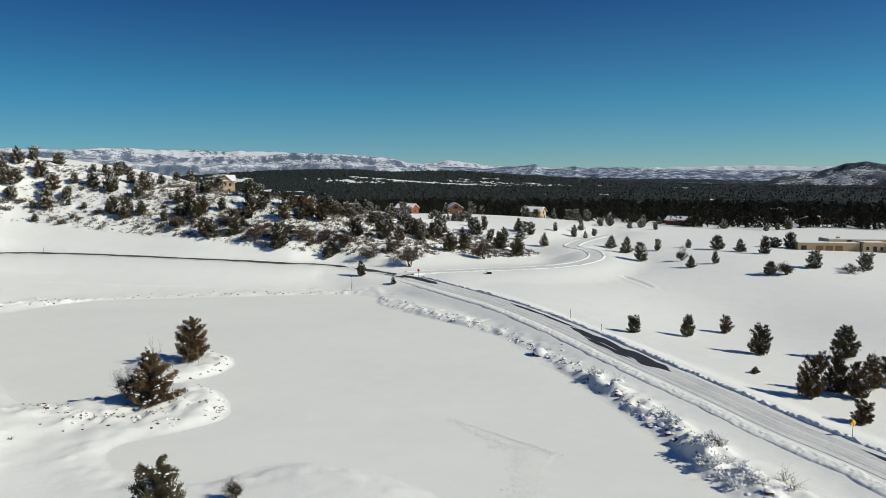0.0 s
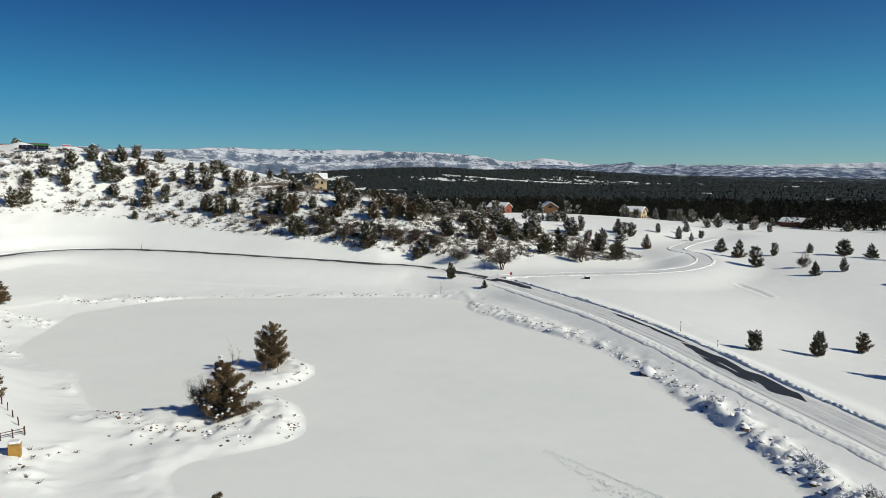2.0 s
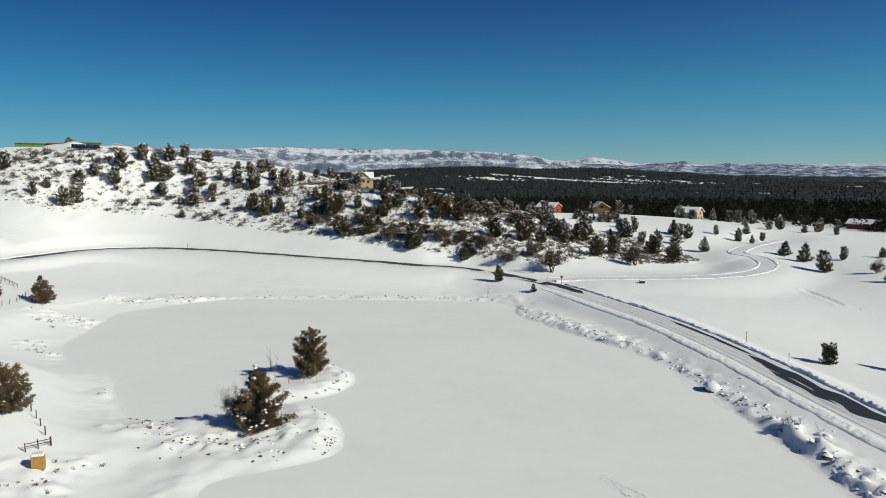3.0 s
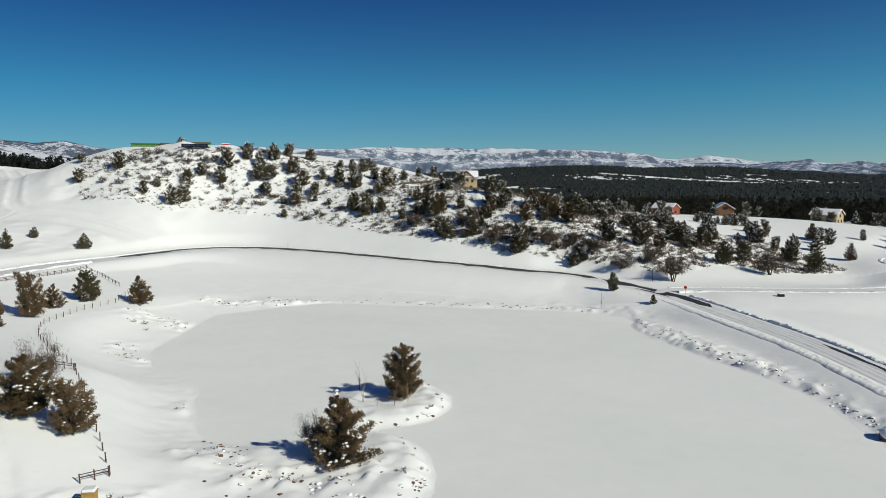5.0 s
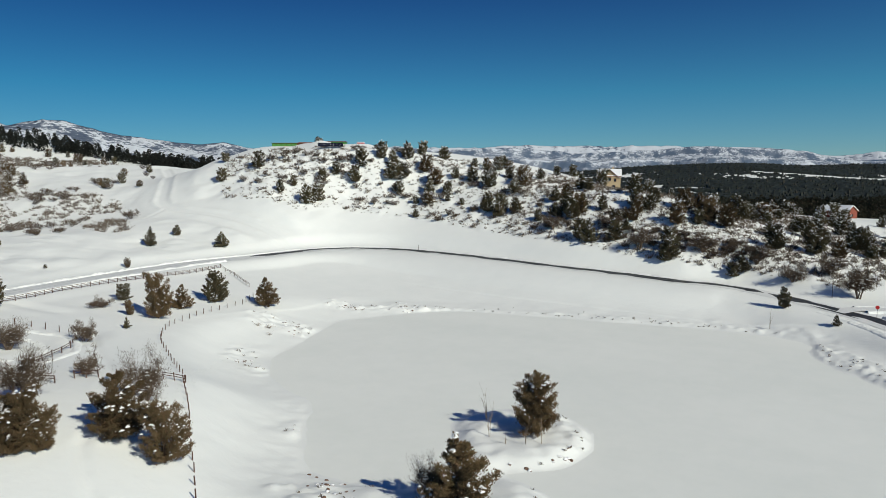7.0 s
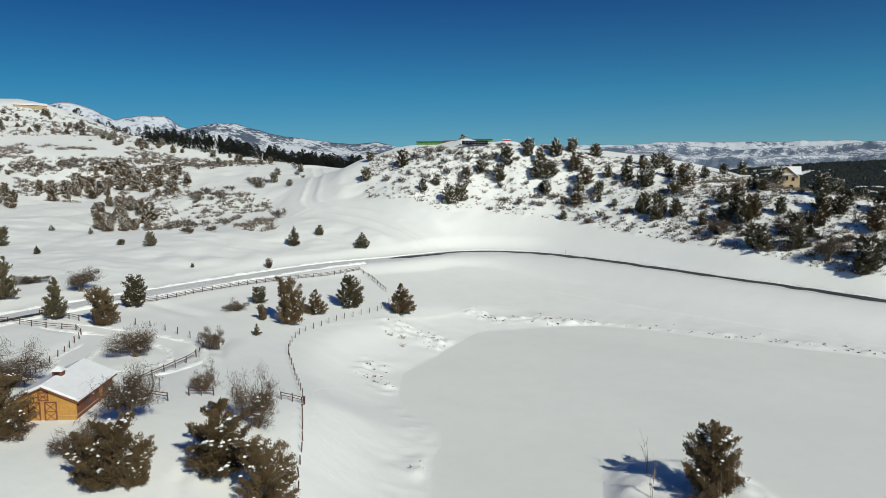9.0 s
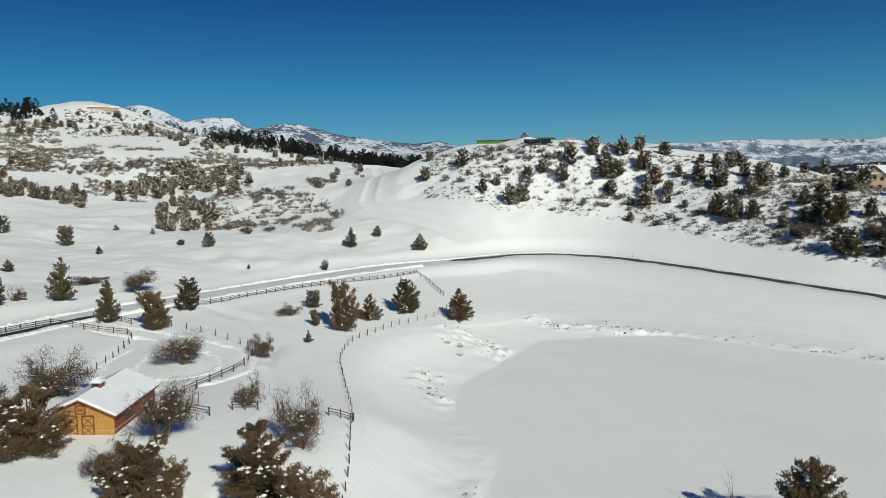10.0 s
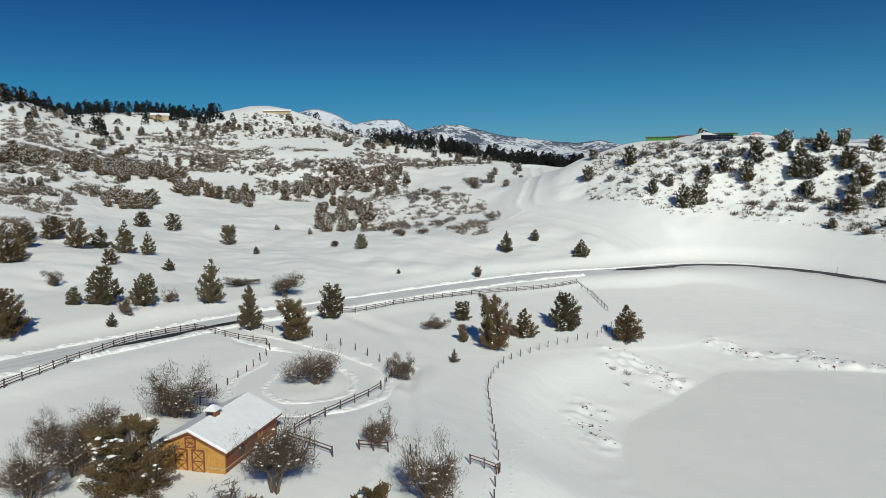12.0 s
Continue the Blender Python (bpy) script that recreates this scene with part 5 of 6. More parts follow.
YELLOW = plain("yellow_sign_face", (0.72, 0.42, 0.02), 0.5, 0.06, 0.6)
SIGNRED = plain("red_sign_face", (0.50, 0.03, 0.03), 0.5, 0.06, 0.6)
PLYWOOD = plain("yellow_plywood", (0.42, 0.24, 0.06), 0.75, 0.14, 0.4)
BLACK = plain("black_paint", (0.015, 0.015, 0.015), 0.6, 0.1, 0.3)


def slab(outline, depth, m):
    return prism(bmesh.new(), outline, depth, m)


def gable_house(name, label, at, turn, wide, long, eave, rise, walls, trim, snow=0.35, over=0.4, openings=(), chimney=False, parent_category="house"):
    """A house with its gable end at y = 0; openings: wall ('front' or 'side'), middle, sill, width, height, kind."""
    ob = thing(name, label, parent_category, at, turn)
    w = wide / 2
    bm = bmesh.new()
    prism(bm, [(-w, -0.8), (w, -0.8), (w, eave), (0, eave + rise), (-w, eave)], long)
    part("wall", bm, walls, ob)
    k = rise / w
    e = w + over
    for s, nm in ((1, "roof"), (-1, "roof")):
        line = [(0, eave + rise + 0.02), (s * e, eave - over * k + 0.02), (s * e, eave - over * k + 0.18), (0, eave + rise + 0.18)]
        part(nm, slab(line, long + 2 * over, Matrix.Translation((0, -over, 0))), trim, ob, "dark roof edge boards")
        cap = [(0, eave + rise + 0.185), (s * (e + 0.06), eave - over * k + 0.185), (s * (e + 0.02), eave - over * k + 0.18 + snow), (0, eave + rise + 0.20 + snow)]
        bm = slab(cap, long + 2 * over + 0.1, Matrix.Translation((0, -over - 0.05, 0)))
        bmesh.ops.bevel(bm, geom=list(bm.edges), offset=0.07, segments=2, affect="EDGES")
        part("snow_cover", bm, SNOWCAP, ob, "thick smooth roof snow")
    both = [o for o in openings] + [("far_side", *o[1:]) for o in openings if o[0] == "side"]
    for wall, mid, sill, ow, oh, kind in both:
        m = Matrix.Translation((-w, mid, sill)) @ Matrix.Rotation(-math.pi / 2, 4, "Z") if wall == "far_side" else Matrix.Translation((mid, 0, sill)) if wall == "front" else Matrix.Translation((w, mid, sill)) @ Matrix.Rotation(math.pi / 2, 4, "Z")
        if kind == "x":
            door = part("door", boxed((-ow / 2, -0.05, 0), (ow / 2, 0.02, oh)), walls, ob)
            door.matrix_basis = m
            b = 0.10
            for lo, hi in (((-ow / 2 - b / 2, -0.085, 0), (-ow / 2 + b, -0.04, oh)), ((ow / 2 - b, -0.085, 0), (ow / 2 + b / 2, -0.04, oh)),
                           ((-ow / 2, -0.083, oh - b), (ow / 2, -0.04, oh + b / 2)), ((-ow / 2, -0.083, 0), (ow / 2, -0.04, b)), ((-ow / 2, -0.083, oh * 0.5 - b / 2), (ow / 2, -0.04, oh * 0.5 + b / 2))):
                part("trim_board", boxed(lo, hi), trim, door, "brown trim board")
            for z0, z1 in (((0, oh * 0.5), (oh * 0.5, oh)) if oh > 1.6 else ((0, oh),)):
                for s in (1, -1):
                    d = Vector((ow * s, 0, z1 - z0))
                    q = Matrix.Translation((0, -0.06, (z0 + z1) / 2)) @ Matrix.Rotation(-math.atan2(d.z, d.x), 4, "Y")
                    bm = bmesh.new()
                    bmesh.ops.create_cube(bm, size=1, matrix=q @ Matrix.Diagonal((d.length, 0.03, b * 0.8, 1)))
                    part("cross_brace", bm, trim, door, "brown crossed board")
        else:
            nm = "door" if kind == "door" else "window"
            frame_ob = part(nm, boxed((-ow / 2 - 0.08, -0.06, -0.08), (ow / 2 + 0.08, 0.02, oh + 0.08)), trim, ob)
            frame_ob.matrix_basis = m
            part("panel" if kind == "door" else "pane", boxed((-ow / 2, -0.08, 0), (ow / 2, -0.05, oh)), GARAGE if kind == "door" else GLASS, frame_ob)
    if chimney:
        part("chimney", boxed((w * 0.4, long * 0.6, eave), (w * 0.4 + 0.8, long * 0.6 + 0.8, eave + rise + 1.2), 0.04), walls, ob)
    return ob


def build_barn():
    turn = 47.0
    x, y = -104.4, 88.3
    z = 9.95
    barn = gable_house("barn", "small ochre wooden barn with brown trim and a snow-covered roof", (x, y, z), turn, 6.9, 10.3, 2.3, 1.55, OCHRE, REDBROWN, 0.32, 0.42,
                       (("front", 0.75, 0.1, 1.25, 2.15, "x"), ("front", -1.0, 0.1, 1.25, 2.15, "x"), ("front", 0.0, 2.4, 1.05, 0.95, "x"),
                        ("side", 3.0, 0.9, 0.9, 0.8, "window"), ("side", 6.6, 0.1, 1.3, 2.1, "x")), parent_category="barn")
    # upright boards, the belt rail and the base board
    for i in range(22):
        bx = -3.3 + 0.3 * i + 0.15
        top = 2.3 + 1.55 * (1 - abs(bx) / 3.45) - 0.05
        part("batten", boxed((bx - 0.025, -0.025, -0.4), (bx + 0.025, 0.0, top)), OCHRE, barn)
    for i in range(26):
        by = 0.25 + 0.4 * i
        part("batten", boxed((3.45, by - 0.025, -0.4), (3.475, by + 0.025, 2.25)), REDBROWN, barn)
    part("belt_rail", boxed((1.5, -0.07, 0.62), (3.47, -0.027, 0.72)), TAN, barn, "pale horizontal board")
    # added darker sheet over the ochre side: that wall's shade as colour
    part("side_cladding", boxed((3.451, 0.02, -0.4), (3.46, 10.28, 2.28)), REDBROWN, barn, "red-brown panel with the wall shade in its colour")
    part("belt_rail", boxed((3.48, 0.0, 0.62), (3.52, 9.0, 0.72)), TAN, barn, "pale horizontal board")
    part("corner_board", boxed((3.36, -0.05, -0.4), (3.49, 0.09, 2.2)), OCHRE, barn)
    cup = part("cupola", boxed((-0.5, 3.4, 3.7), (0.5, 4.4, 4.72), 0.02), REDBROWN, barn, "small red-brown roof lantern")
    bm = bmesh.new()
    bmesh.ops.create_cone(bm, cap_ends=True, segments=4, radius1=1.0, radius2=0.12, depth=0.55, matrix=Matrix.Translation((0, 3.9, 5.0)) @ Matrix.Rotation(math.pi / 4, 4, "Z"))
    bmesh.ops.bevel(bm, geom=list(bm.edges), offset=0.06, segments=2, affect="EDGES")
    part("snow_cap", bm, SNOWCAP, cup, "rounded snow cap")
    for s in (-1, 1):
        part("louvre", boxed((-0.32, 3.9 + s * 0.502 - 0.02, 4.1), (0.32, 3.9 + s * 0.502 + 0.02, 4.6)), GLASS, cup)


POST = []


def fence(label, line, rails, gap=2.6, tall=1.15):
    """Posts along a line, each resting in the snow, with rails between them."""
    pts = [np.array(p, float) for p in line]
    run = np.cumsum([0] + [float(np.hypot(*(b - a))) for a, b in zip(pts[:-1], pts[1:])])
    n = max(1, round(run[-1] / gap))
    spots = [(float(np.interp(s, run, [p[0] for p in pts])), float(np.interp(s, run, [p[1] for p in pts]))) for s in np.linspace(0, run[-1], n + 1)]
    ob = thing("fence", label, "fence", (*spots[0], height(*spots[0])), group="fences")
    base = Vector((*spots[0], height(*spots[0])))
    if not POST:
        bm = boxed((-0.06, -0.06, -0.7), (0.06, 0.06, 1.0), 0.012)
        me = bpy.data.meshes.new("post")
        bm.to_mesh(me)
        bm.free()
        me.materials.append(FENCEWOOD)
        bm = boxed((-0.07, -0.07, 0.98), (0.07, 0.07, 1.05), 0.02)
        cap = bpy.data.meshes.new("snow_cap")
        bm.to_mesh(cap)
        bm.free()
        cap.materials.append(SNOWCAP)
        rail = bpy.data.meshes.new("rail")
        bm = boxed((0, -0.03, -0.045), (1, 0.03, 0.045), 0.01)
        bm.to_mesh(rail)
        bm.free()
        rail.materials.append(FENCEWOOD)
        POST.extend((me, cap, rail))
    r = np.random.default_rng(len(spots) * 7 + rails)
    for x, y in spots:
        p = part("post", POST[0], None, ob)
        k = tall * r.uniform(0.92, 1.08)
        p.matrix_basis = pose(x - base.x, y - base.y, height(x, y) - base.z, r.uniform(-4, 4), r.uniform(-4, 4), r.uniform(0, 90)) @ Matrix.Diagonal((1, 1, k, 1))
        if r.uniform() < 0.4:
            part("snow_cap", POST[1], None, p)
    for (x0, y0), (x1, y1) in zip(spots[:-1], spots[1:]):
        for k in range(rails):
            up = tall * (0.84 - 0.30 * k)
            a = Vector((x0, y0, height(x0, y0) + up)) - base
            b = Vector((x1, y1, height(x1, y1) + up + r.uniform(-0.04, 0.04))) - base
            q = part("rail", POST[2], None, ob)
            q.matrix_basis = Matrix.Translation(a) @ (b - a).to_track_quat("X", "Z").to_matrix().to_4x4() @ Matrix.Diagonal(((b - a).length, 1, 1, 1))


def build_fences():
    rail = "weathered brown three-rail fence beside the ploughed road"
    post = "line of bare brown fence posts standing in snow"
    fence(rail, [(-118, 57), (-128, 66), (-135.8, 72.1), (-140, 76.2), (-147.1, 81.7), (-155.9, 88.4), (-159.2, 94.7), (-160.6, 99)], 3)
    fence("two-rail wooden fence curving along the barn drive", [(-160.6, 99), (-152.5, 102.7), (-148, 107.4), (-145, 107.2)], 2)
    fence(post, [(-145, 107.2), (-142.9, 106.3), (-133.7, 100.3), (-128.3, 95.8), (-120, 91)], 0, 3.0)
    fence("two-rail wooden fence at the drive's mouth", [(-162.5, 106.5), (-154, 110.2)], 2)
    fence(post, [(-154, 110.2), (-149.9, 116.1), (-140.9, 119.6), (-132.5, 121), (-127.4, 119.8), (-121.6, 115.4)], 0, 3.6)
    fence("two-rail fence running down towards the barn", [(-121.6, 115.4), (-117.4, 109.8), (-112.8, 103.8), (-109, 99.6)], 2, 3.2)
    fence("short two-rail fence beside the barn", [(-107.1, 98.3), (-101.5, 101)], 2)
    fence(rail, [(-163.5, 124), (-163.8, 130.7), (-167.4, 139.8), (-169.9, 152.5), (-171, 164.3), (-172.4, 179.8), (-175, 194.2)], 3)
    fence("two-rail fence going down from the road corner", [(-175, 194.2), (-167.9, 192.7), (-155.3, 186.5)], 2)
    fence(post, [(-147, 181), (-140.8, 170.3), (-139.5, 164.2), (-137.7, 156.7), (-135, 150), (-132.7, 144.4), (-130.4, 140.6), (-126, 136), (-121.2, 132), (-114.8, 128.2), (-107.5, 123.9), (-101.1, 120.1), (-96, 117)], 0, 3.1)
    fence(post, [(-95.4, 116.2), (-86.2, 109.5), (-79.6, 104.1), (-73.3, 99.5), (-69.8, 96.7), (-67, 94.6)], 0, 2.8)
    fence("short two-rail fence meeting the post line", [(-95.6, 116.6), (-97.5, 114.4)], 2, 1.6)
    fence("free-standing two-rail hitching fence in the snow", [(-101.1, 106.8), (-102.4, 104.2)], 2, 1.5)
    fence("single brown gate post in the snow", [(-100.1, 108.8), (-99.8, 109.3)], 0, 5)
    fence("short two-rail fence end by the pond", [(-66.8, 94.3), (-67.6, 91.1)], 2, 1.7)


def build_houses():
    def on(x, y, extra=0.0):
        return (x, y, height(x, y) + extra)

    gable_house("house", "tan gabled hill house with dormers and snowy roof", on(-113, 367, -1.7), 20, 8, 15, 6.0, 3.6, TAN, REDBROWN, 0.4, 0.5,
                (("front", -2, 1.0, 1.2, 1.5, "window"), ("front", 2, 1.0, 1.2, 1.5, "window"), ("front", 0, 4.4, 1.4, 1.6, "window"), ("front", -2.6, 4.2, 1.0, 1.3, "window"), ("front", 2.6, 4.2, 1.0, 1.3, "window")), True)
    gable_house("house", "tan hill house wing with a long snowy roof", on(-119, 369, -1.9), -70, 7, 10, 5.6, 2.6, TAN, REDBROWN, 0.4, 0.5)
    gable_house("house", "red wooden house among pines with a snowy roof", on(-17, 432, 0.0), 60, 8, 12, 3.2, 2.4, REDWALL, REDBROWN, 0.4, 0.5, (("front", 0, 0.8, 1.4, 1.2, "window"),))
    gable_house("house", "red-brown gabled house with a garage among pines", on(8, 446, 0.0), 8, 9.5, 12, 3.6, 3.0, GARAGE, REDBROWN, 0.4, 0.5,
                (("front", -2, 0.2, 2.6, 2.2, "door"), ("front", 2, 0.2, 2.6, 2.2, "door"), ("front", 0, 3.4, 2.4, 1.3, "window")))
    gable_house("house", "two-storey tan house with a chimney and snowy roof", on(65, 457, -0.6), 62, 10, 13, 4.8, 2.6, TAN, REDBROWN, 0.45, 0.7,
                (("front", -2.4, 0.8, 1.6, 1.5, "window"), ("front", 2.0, 0.8, 1.6, 1.5, "window"), ("front", 0, 3.6, 1.6, 1.4, "window"), ("side", 4, 3.6, 1.6, 1.4, "window"), ("side", 10, 3.6, 1.6, 1.4, "window")), True)
    gable_house("house", "dark low house with a deep snowy roof by the forest", on(161, 455), 50, 9, 16, 3.0, 2.2, REDWALL, REDBROWN, 0.45, 0.6, (("front", 0, 0.8, 2.0, 1.4, "window"),))
    gable_house("house", "red barn-like house with a flat snowy roof", on(240, 465), -62, 8, 12, 3.4, 1.6, REDWALL, REDBROWN, 0.45, 0.5, (("side", 6, 0.2, 3.0, 2.4, "door"),))
    gable_house("house", "pale cabin with a white roof in the forest", on(262, 560, 2.0), -60, 8, 14, 3.4, 2.4, TAN, REDBROWN, 0.45, 0.5)
    gable_house("house", "long pale hilltop house under roof snow", (-641, 246, height(-638, 258) - 2.0), -16, 9, 22, 3.0, 1.3, TAN, REDBROWN, 0.45, 0.6)
    gable_house("house", "small white-roofed house on the wooded ridge", (-618, 152, height(-618, 152) - 1.9), -7, 9, 14, 3.2, 1.6, TAN, REDBROWN, 0.45, 0.6)


def flat_block(ob, name, lo, hi, wall=None, rim=0.35):
    """A flat-roofed block with a parapet and snow inside it."""
    b = part(name, boxed(lo, hi, 0.15), wall or ADOBE, ob)
    x0, y0, x1, y1, z = lo[0], lo[1], hi[0], hi[1], hi[2]
    part("snow_cover", boxed((x0 + 0.25, y0 + 0.25, z - 0.05), (x1 - 0.25, y1 - 0.25, z + 0.22), 0.08), SNOWCAP, b, "flat roof snow")
    return b


def build_adobe():
    x, y = 165, 319
    z = height(183, 321) - 0.4
    ob = thing("adobe_house", "long flat-roofed tan adobe house with garage doors", "house", (x, y, z), -5)
    main = flat_block(ob, "wall", (-3.5, 0, -1), (23.5, 9, 3.9))
    flat_block(ob, "wall", (12, 5, 0), (40, 16, 5.2))
    flat_block(ob, "wall", (24, -1.5, -1), (34, 6, 4.4))
    flat_block(ob, "wall", (34, -3, -1), (44, 5, 3.4))
    for k in range(3):
        g = part("garage_door", boxed((4.4 + 4.2 * k, -0.06, 0.3), (7.6 + 4.2 * k, 0.0, 2.7), 0.02), GARAGE, ob, "brown panelled garage door")
        for j in range(3):
            part("panel", boxed((4.5 + 4.2 * k, -0.09, 0.45 + 0.75 * j), (7.5 + 4.2 * k, -0.065, 1.1 + 0.75 * j)), GARAGE, g)
    for x0, x1, yy, z0, z1 in ((-2.0, 0.2, 0, 0.9, 2.6), (25.5, 26.6, -1.5, 1.0, 2.4), (28.5, 30.0, -1.5, 0.4, 2.6), (31.5, 32.6, -1.5, 1.0, 2.4), (35.5, 36.6, -3, 0.9, 2.3), (39.0, 40.2, -3, 0.3, 2.4), (41.5, 43.2, -3, 0.8, 2.4), (20, 22, 5, 4.2, 4.9)):
        w = part("window", boxed((x0 - 0.1, yy - 0.05, z0 - 0.1), (x1 + 0.1, yy + 0.05, z1 + 0.1)), REDBROWN, ob)
        part("pane", boxed((x0, yy - 0.08, z0), (x1, yy - 0.055, z1)), GLASS, w)
    part("chimney", boxed((17, 8, 4), (18.2, 9.2, 6.2), 0.05), ADOBE, ob)


def build_hilltop():
    # the half-built house with green sheathing
    ob = thing("unfinished_house", "half-built house with green sheathed walls behind snow heaps", "house", (-253.4, 316.5, height(-247, 322) - 0.5), 31)
    for x0, x1, z1 in ((-14, -2, 4.2), (13, 22, 5.0)):
        wall = part("wall", boxed((x0, 0, -1), (x1, 8, z1)), GREEN, ob, "bright green wall sheathing")
        n = int((x1 - x0) / 2.4)
        for k in range(n):
            part("stud", boxed((x0 + 2.4 * k, -0.08, -0.9), (x0 + 2.4 * k + 0.12, 0.0, z1 - 0.1)), FENCEWOOD, wall)
        part("roof_edge", boxed((x0 - 0.4, -0.5, z1 + 0.004), (x1 + 0.4, 8.5, z1 + 0.18)), REDBROWN, ob)
    part("wall", boxed((-2, 1, -1), (13, 7, 4.2)), GARAGE, ob, "brown wooden middle wall")
    part("roof_edge", boxed((-1, 0.4, 4.205), (14, 7.5, 4.7)), REDBROWN, ob)
    part("doorway", boxed((-8, -0.12, 0.5), (-5.6, -0.085, 2.8)), OCHRE, ob)
    x, y = -218, 297
    ob = thing("solar_array", "dark ground-mounted solar panel array on the snowy hill", "solar panel", (x, y, height(x, y)), 42)
    for k in range(8):
        p = part("panel", boxed((-5.6 + 1.4 * k, -0.03, -0.95), (-4.24 + 1.4 * k, 0.03, 0.95), 0.01), SOLAR, ob)
        p.matrix_basis = Matrix.Translation((0, 0, 1.9)) @ Matrix.Rotation(radians(-28), 4, "X")
        f = part("frame", boxed((-5.6 + 1.4 * k, -0.045, -0.02), (-4.24 + 1.4 * k, -0.033, 0.02)), STEEL, p)
    for k in range(4):
        part("leg", tube(bmesh.new(), (-5 + 3.3 * k, 0.5, -0.6), (-5 + 3.3 * k, 0.25, 2.1), 0.07, 0.07), STEEL, ob)
    for x, y, c, nm in ((-221, 323, SIGNRED, "red"), (-214, 332, TAN, "tan")):
        t = thing("storage_box", "small %s storage shed on the hilltop" % nm, "shed", (x, y, height(x, y)), 25)
        part("wall", boxed((-1.6, -1.2, -0.5), (1.6, 1.2, 2.3), 0.03), c, t)
        part("snow_cover", boxed((-1.7, -1.3, 2.304), (1.7, 1.3, 2.6), 0.08), SNOWCAP, t)


build_barn()
build_fences()
build_houses()
build_adobe()
build_hilltop()

# ---- signs, rocks, banks and tracks ----
def build_signs():
    x, y = 59.3, 98.8
    ob = thing("road_sign", "yellow diamond warning sign on a thin post", "road sign", (x, y, height(x, y)), 24)
    part("post", boxed((-0.04, -0.03, -0.5), (0.04, 0.03, 2.7)), STEEL, ob)
    d = 0.62
    plate = part("plate", slab([(0, 2.1 - d), (d, 2.1), (0, 2.1 + d), (-d, 2.1)], 0.03, Matrix.Translation((0, -0.065, 0))), YELLOW, ob, "yellow diamond plate")
    arrow = slab([(-0.05, 1.75), (0.05, 1.75), (0.05, 2.1), (-0.10, 2.25), (-0.04, 2.32), (-0.28, 2.36), (-0.26, 2.12), (-0.18, 2.18), (-0.05, 2.05)], 0.006, Matrix.Translation((0, -0.073, 0)))
    part("arrow", arrow, BLACK, plate, "black bent arrow")
    x, y = -8.4, 241.5
    ob = thing("stop_sign", "red octagonal stop sign at the road junction", "road sign", (x, y, height(x, y)), 10)
    part("post", boxed((-0.05, -0.03, -0.5), (0.05, 0.03, 2.9)), STEEL, ob)
    ring = [(0.46 * math.cos(math.pi / 8 + k * math.pi / 4), 2.5 + 0.46 * math.sin(math.pi / 8 + k * math.pi / 4)) for k in range(8)]
    part("plate", slab(ring, 0.03, Matrix.Translation((0, -0.065, 0))), SIGNRED, ob, "red eight-sided plate")
    for x, y, h in ((33.2, 180.5, 2.2), (-149.3, 262.5, 1.4), (-18.3, 259.5, 3.2), (38, 166, 1.3)):
        ob = thing("marker_post", "thin roadside marker post in the snow", "post", (x, y, height(x, y)), 15, group="marker posts")
        part("post", tube(bmesh.new(), (0, 0, -0.5), (0.02, 0, h), 0.06, 0.05), FENCEWOOD, ob)
        part("marker", boxed((-0.10, -0.04, h - 0.02), (0.10, 0.04, h + 0.25), 0.01), STEEL, ob)
    x, y = 16.4, 247.1
    ob = thing("field_box", "small dark utility box half sunk in snow", "utility box", (x, y, height(x, y)), 20)
    part("housing", boxed((-0.8, -0.5, -0.4), (0.8, 0.5, 0.7), 0.08), BLACK, ob)
    part("snow_cap", boxed((-0.85, -0.55, 0.69), (0.85, 0.55, 0.88), 0.07), SNOWCAP, ob)


def build_crate():
    x, y = -63.7, 88.7
    ob = thing("pump_box", "upright yellow plywood box under a thick snow cap", "box", (x, y, height(x, y)), 28)
    part("housing", boxed((-0.62, -0.55, -0.4), (0.62, 0.55, 1.25), 0.03), PLYWOOD, ob)
    for s in (-0.58, 0.58):
        part("corner_batten", boxed((s - 0.05, -0.585, -0.3), (s + 0.05, -0.552, 1.24)), PLYWOOD, ob)
    part("lid", boxed((-0.68, -0.61, 1.254), (0.68, 0.61, 1.32), 0.015), PLYWOOD, ob)
    bm = boxed((-0.70, -0.63, 1.324), (0.70, 0.63, 1.70), 0.16)
    part("snow_cap", bm, SNOWCAP, ob, "rounded snow cap")


def stone(rng, flat=0.7):
    bm = bmesh.new()
    bmesh.ops.create_icosphere(bm, subdivisions=2, radius=0.5)
    off = Vector(rng.uniform(-9, 9, 3))
    for v in bm.verts:
        k = 1 + 0.45 * noise.noise(v.co * 2.3 + off) + 0.2 * noise.noise(v.co * 5 + off)
        v.co = Vector((v.co.x * k, v.co.y * k, v.co.z * k * flat))
    rock = bpy.data.meshes.new("rock")
    bm.to_mesh(rock)
    for v in bm.verts:
        v.co = Vector((v.co.x * 1.06, v.co.y * 1.06, v.co.z * 1.05 + 0.06))
    bmesh.ops.bisect_plane(bm, geom=bm.verts[:] + bm.edges[:] + bm.faces[:], plane_co=(0, 0, 0.12), plane_no=(0.25, -0.2, 1), clear_inner=True)
    cap = bpy.data.meshes.new("snow_cap")
    bm.to_mesh(cap)
    bm.free()
    rock.materials.append(ROCK)
    cap.materials.append(SNOWCAP)
    cap.polygons.foreach_set("use_smooth", [True] * len(cap.polygons))
    return rock, cap


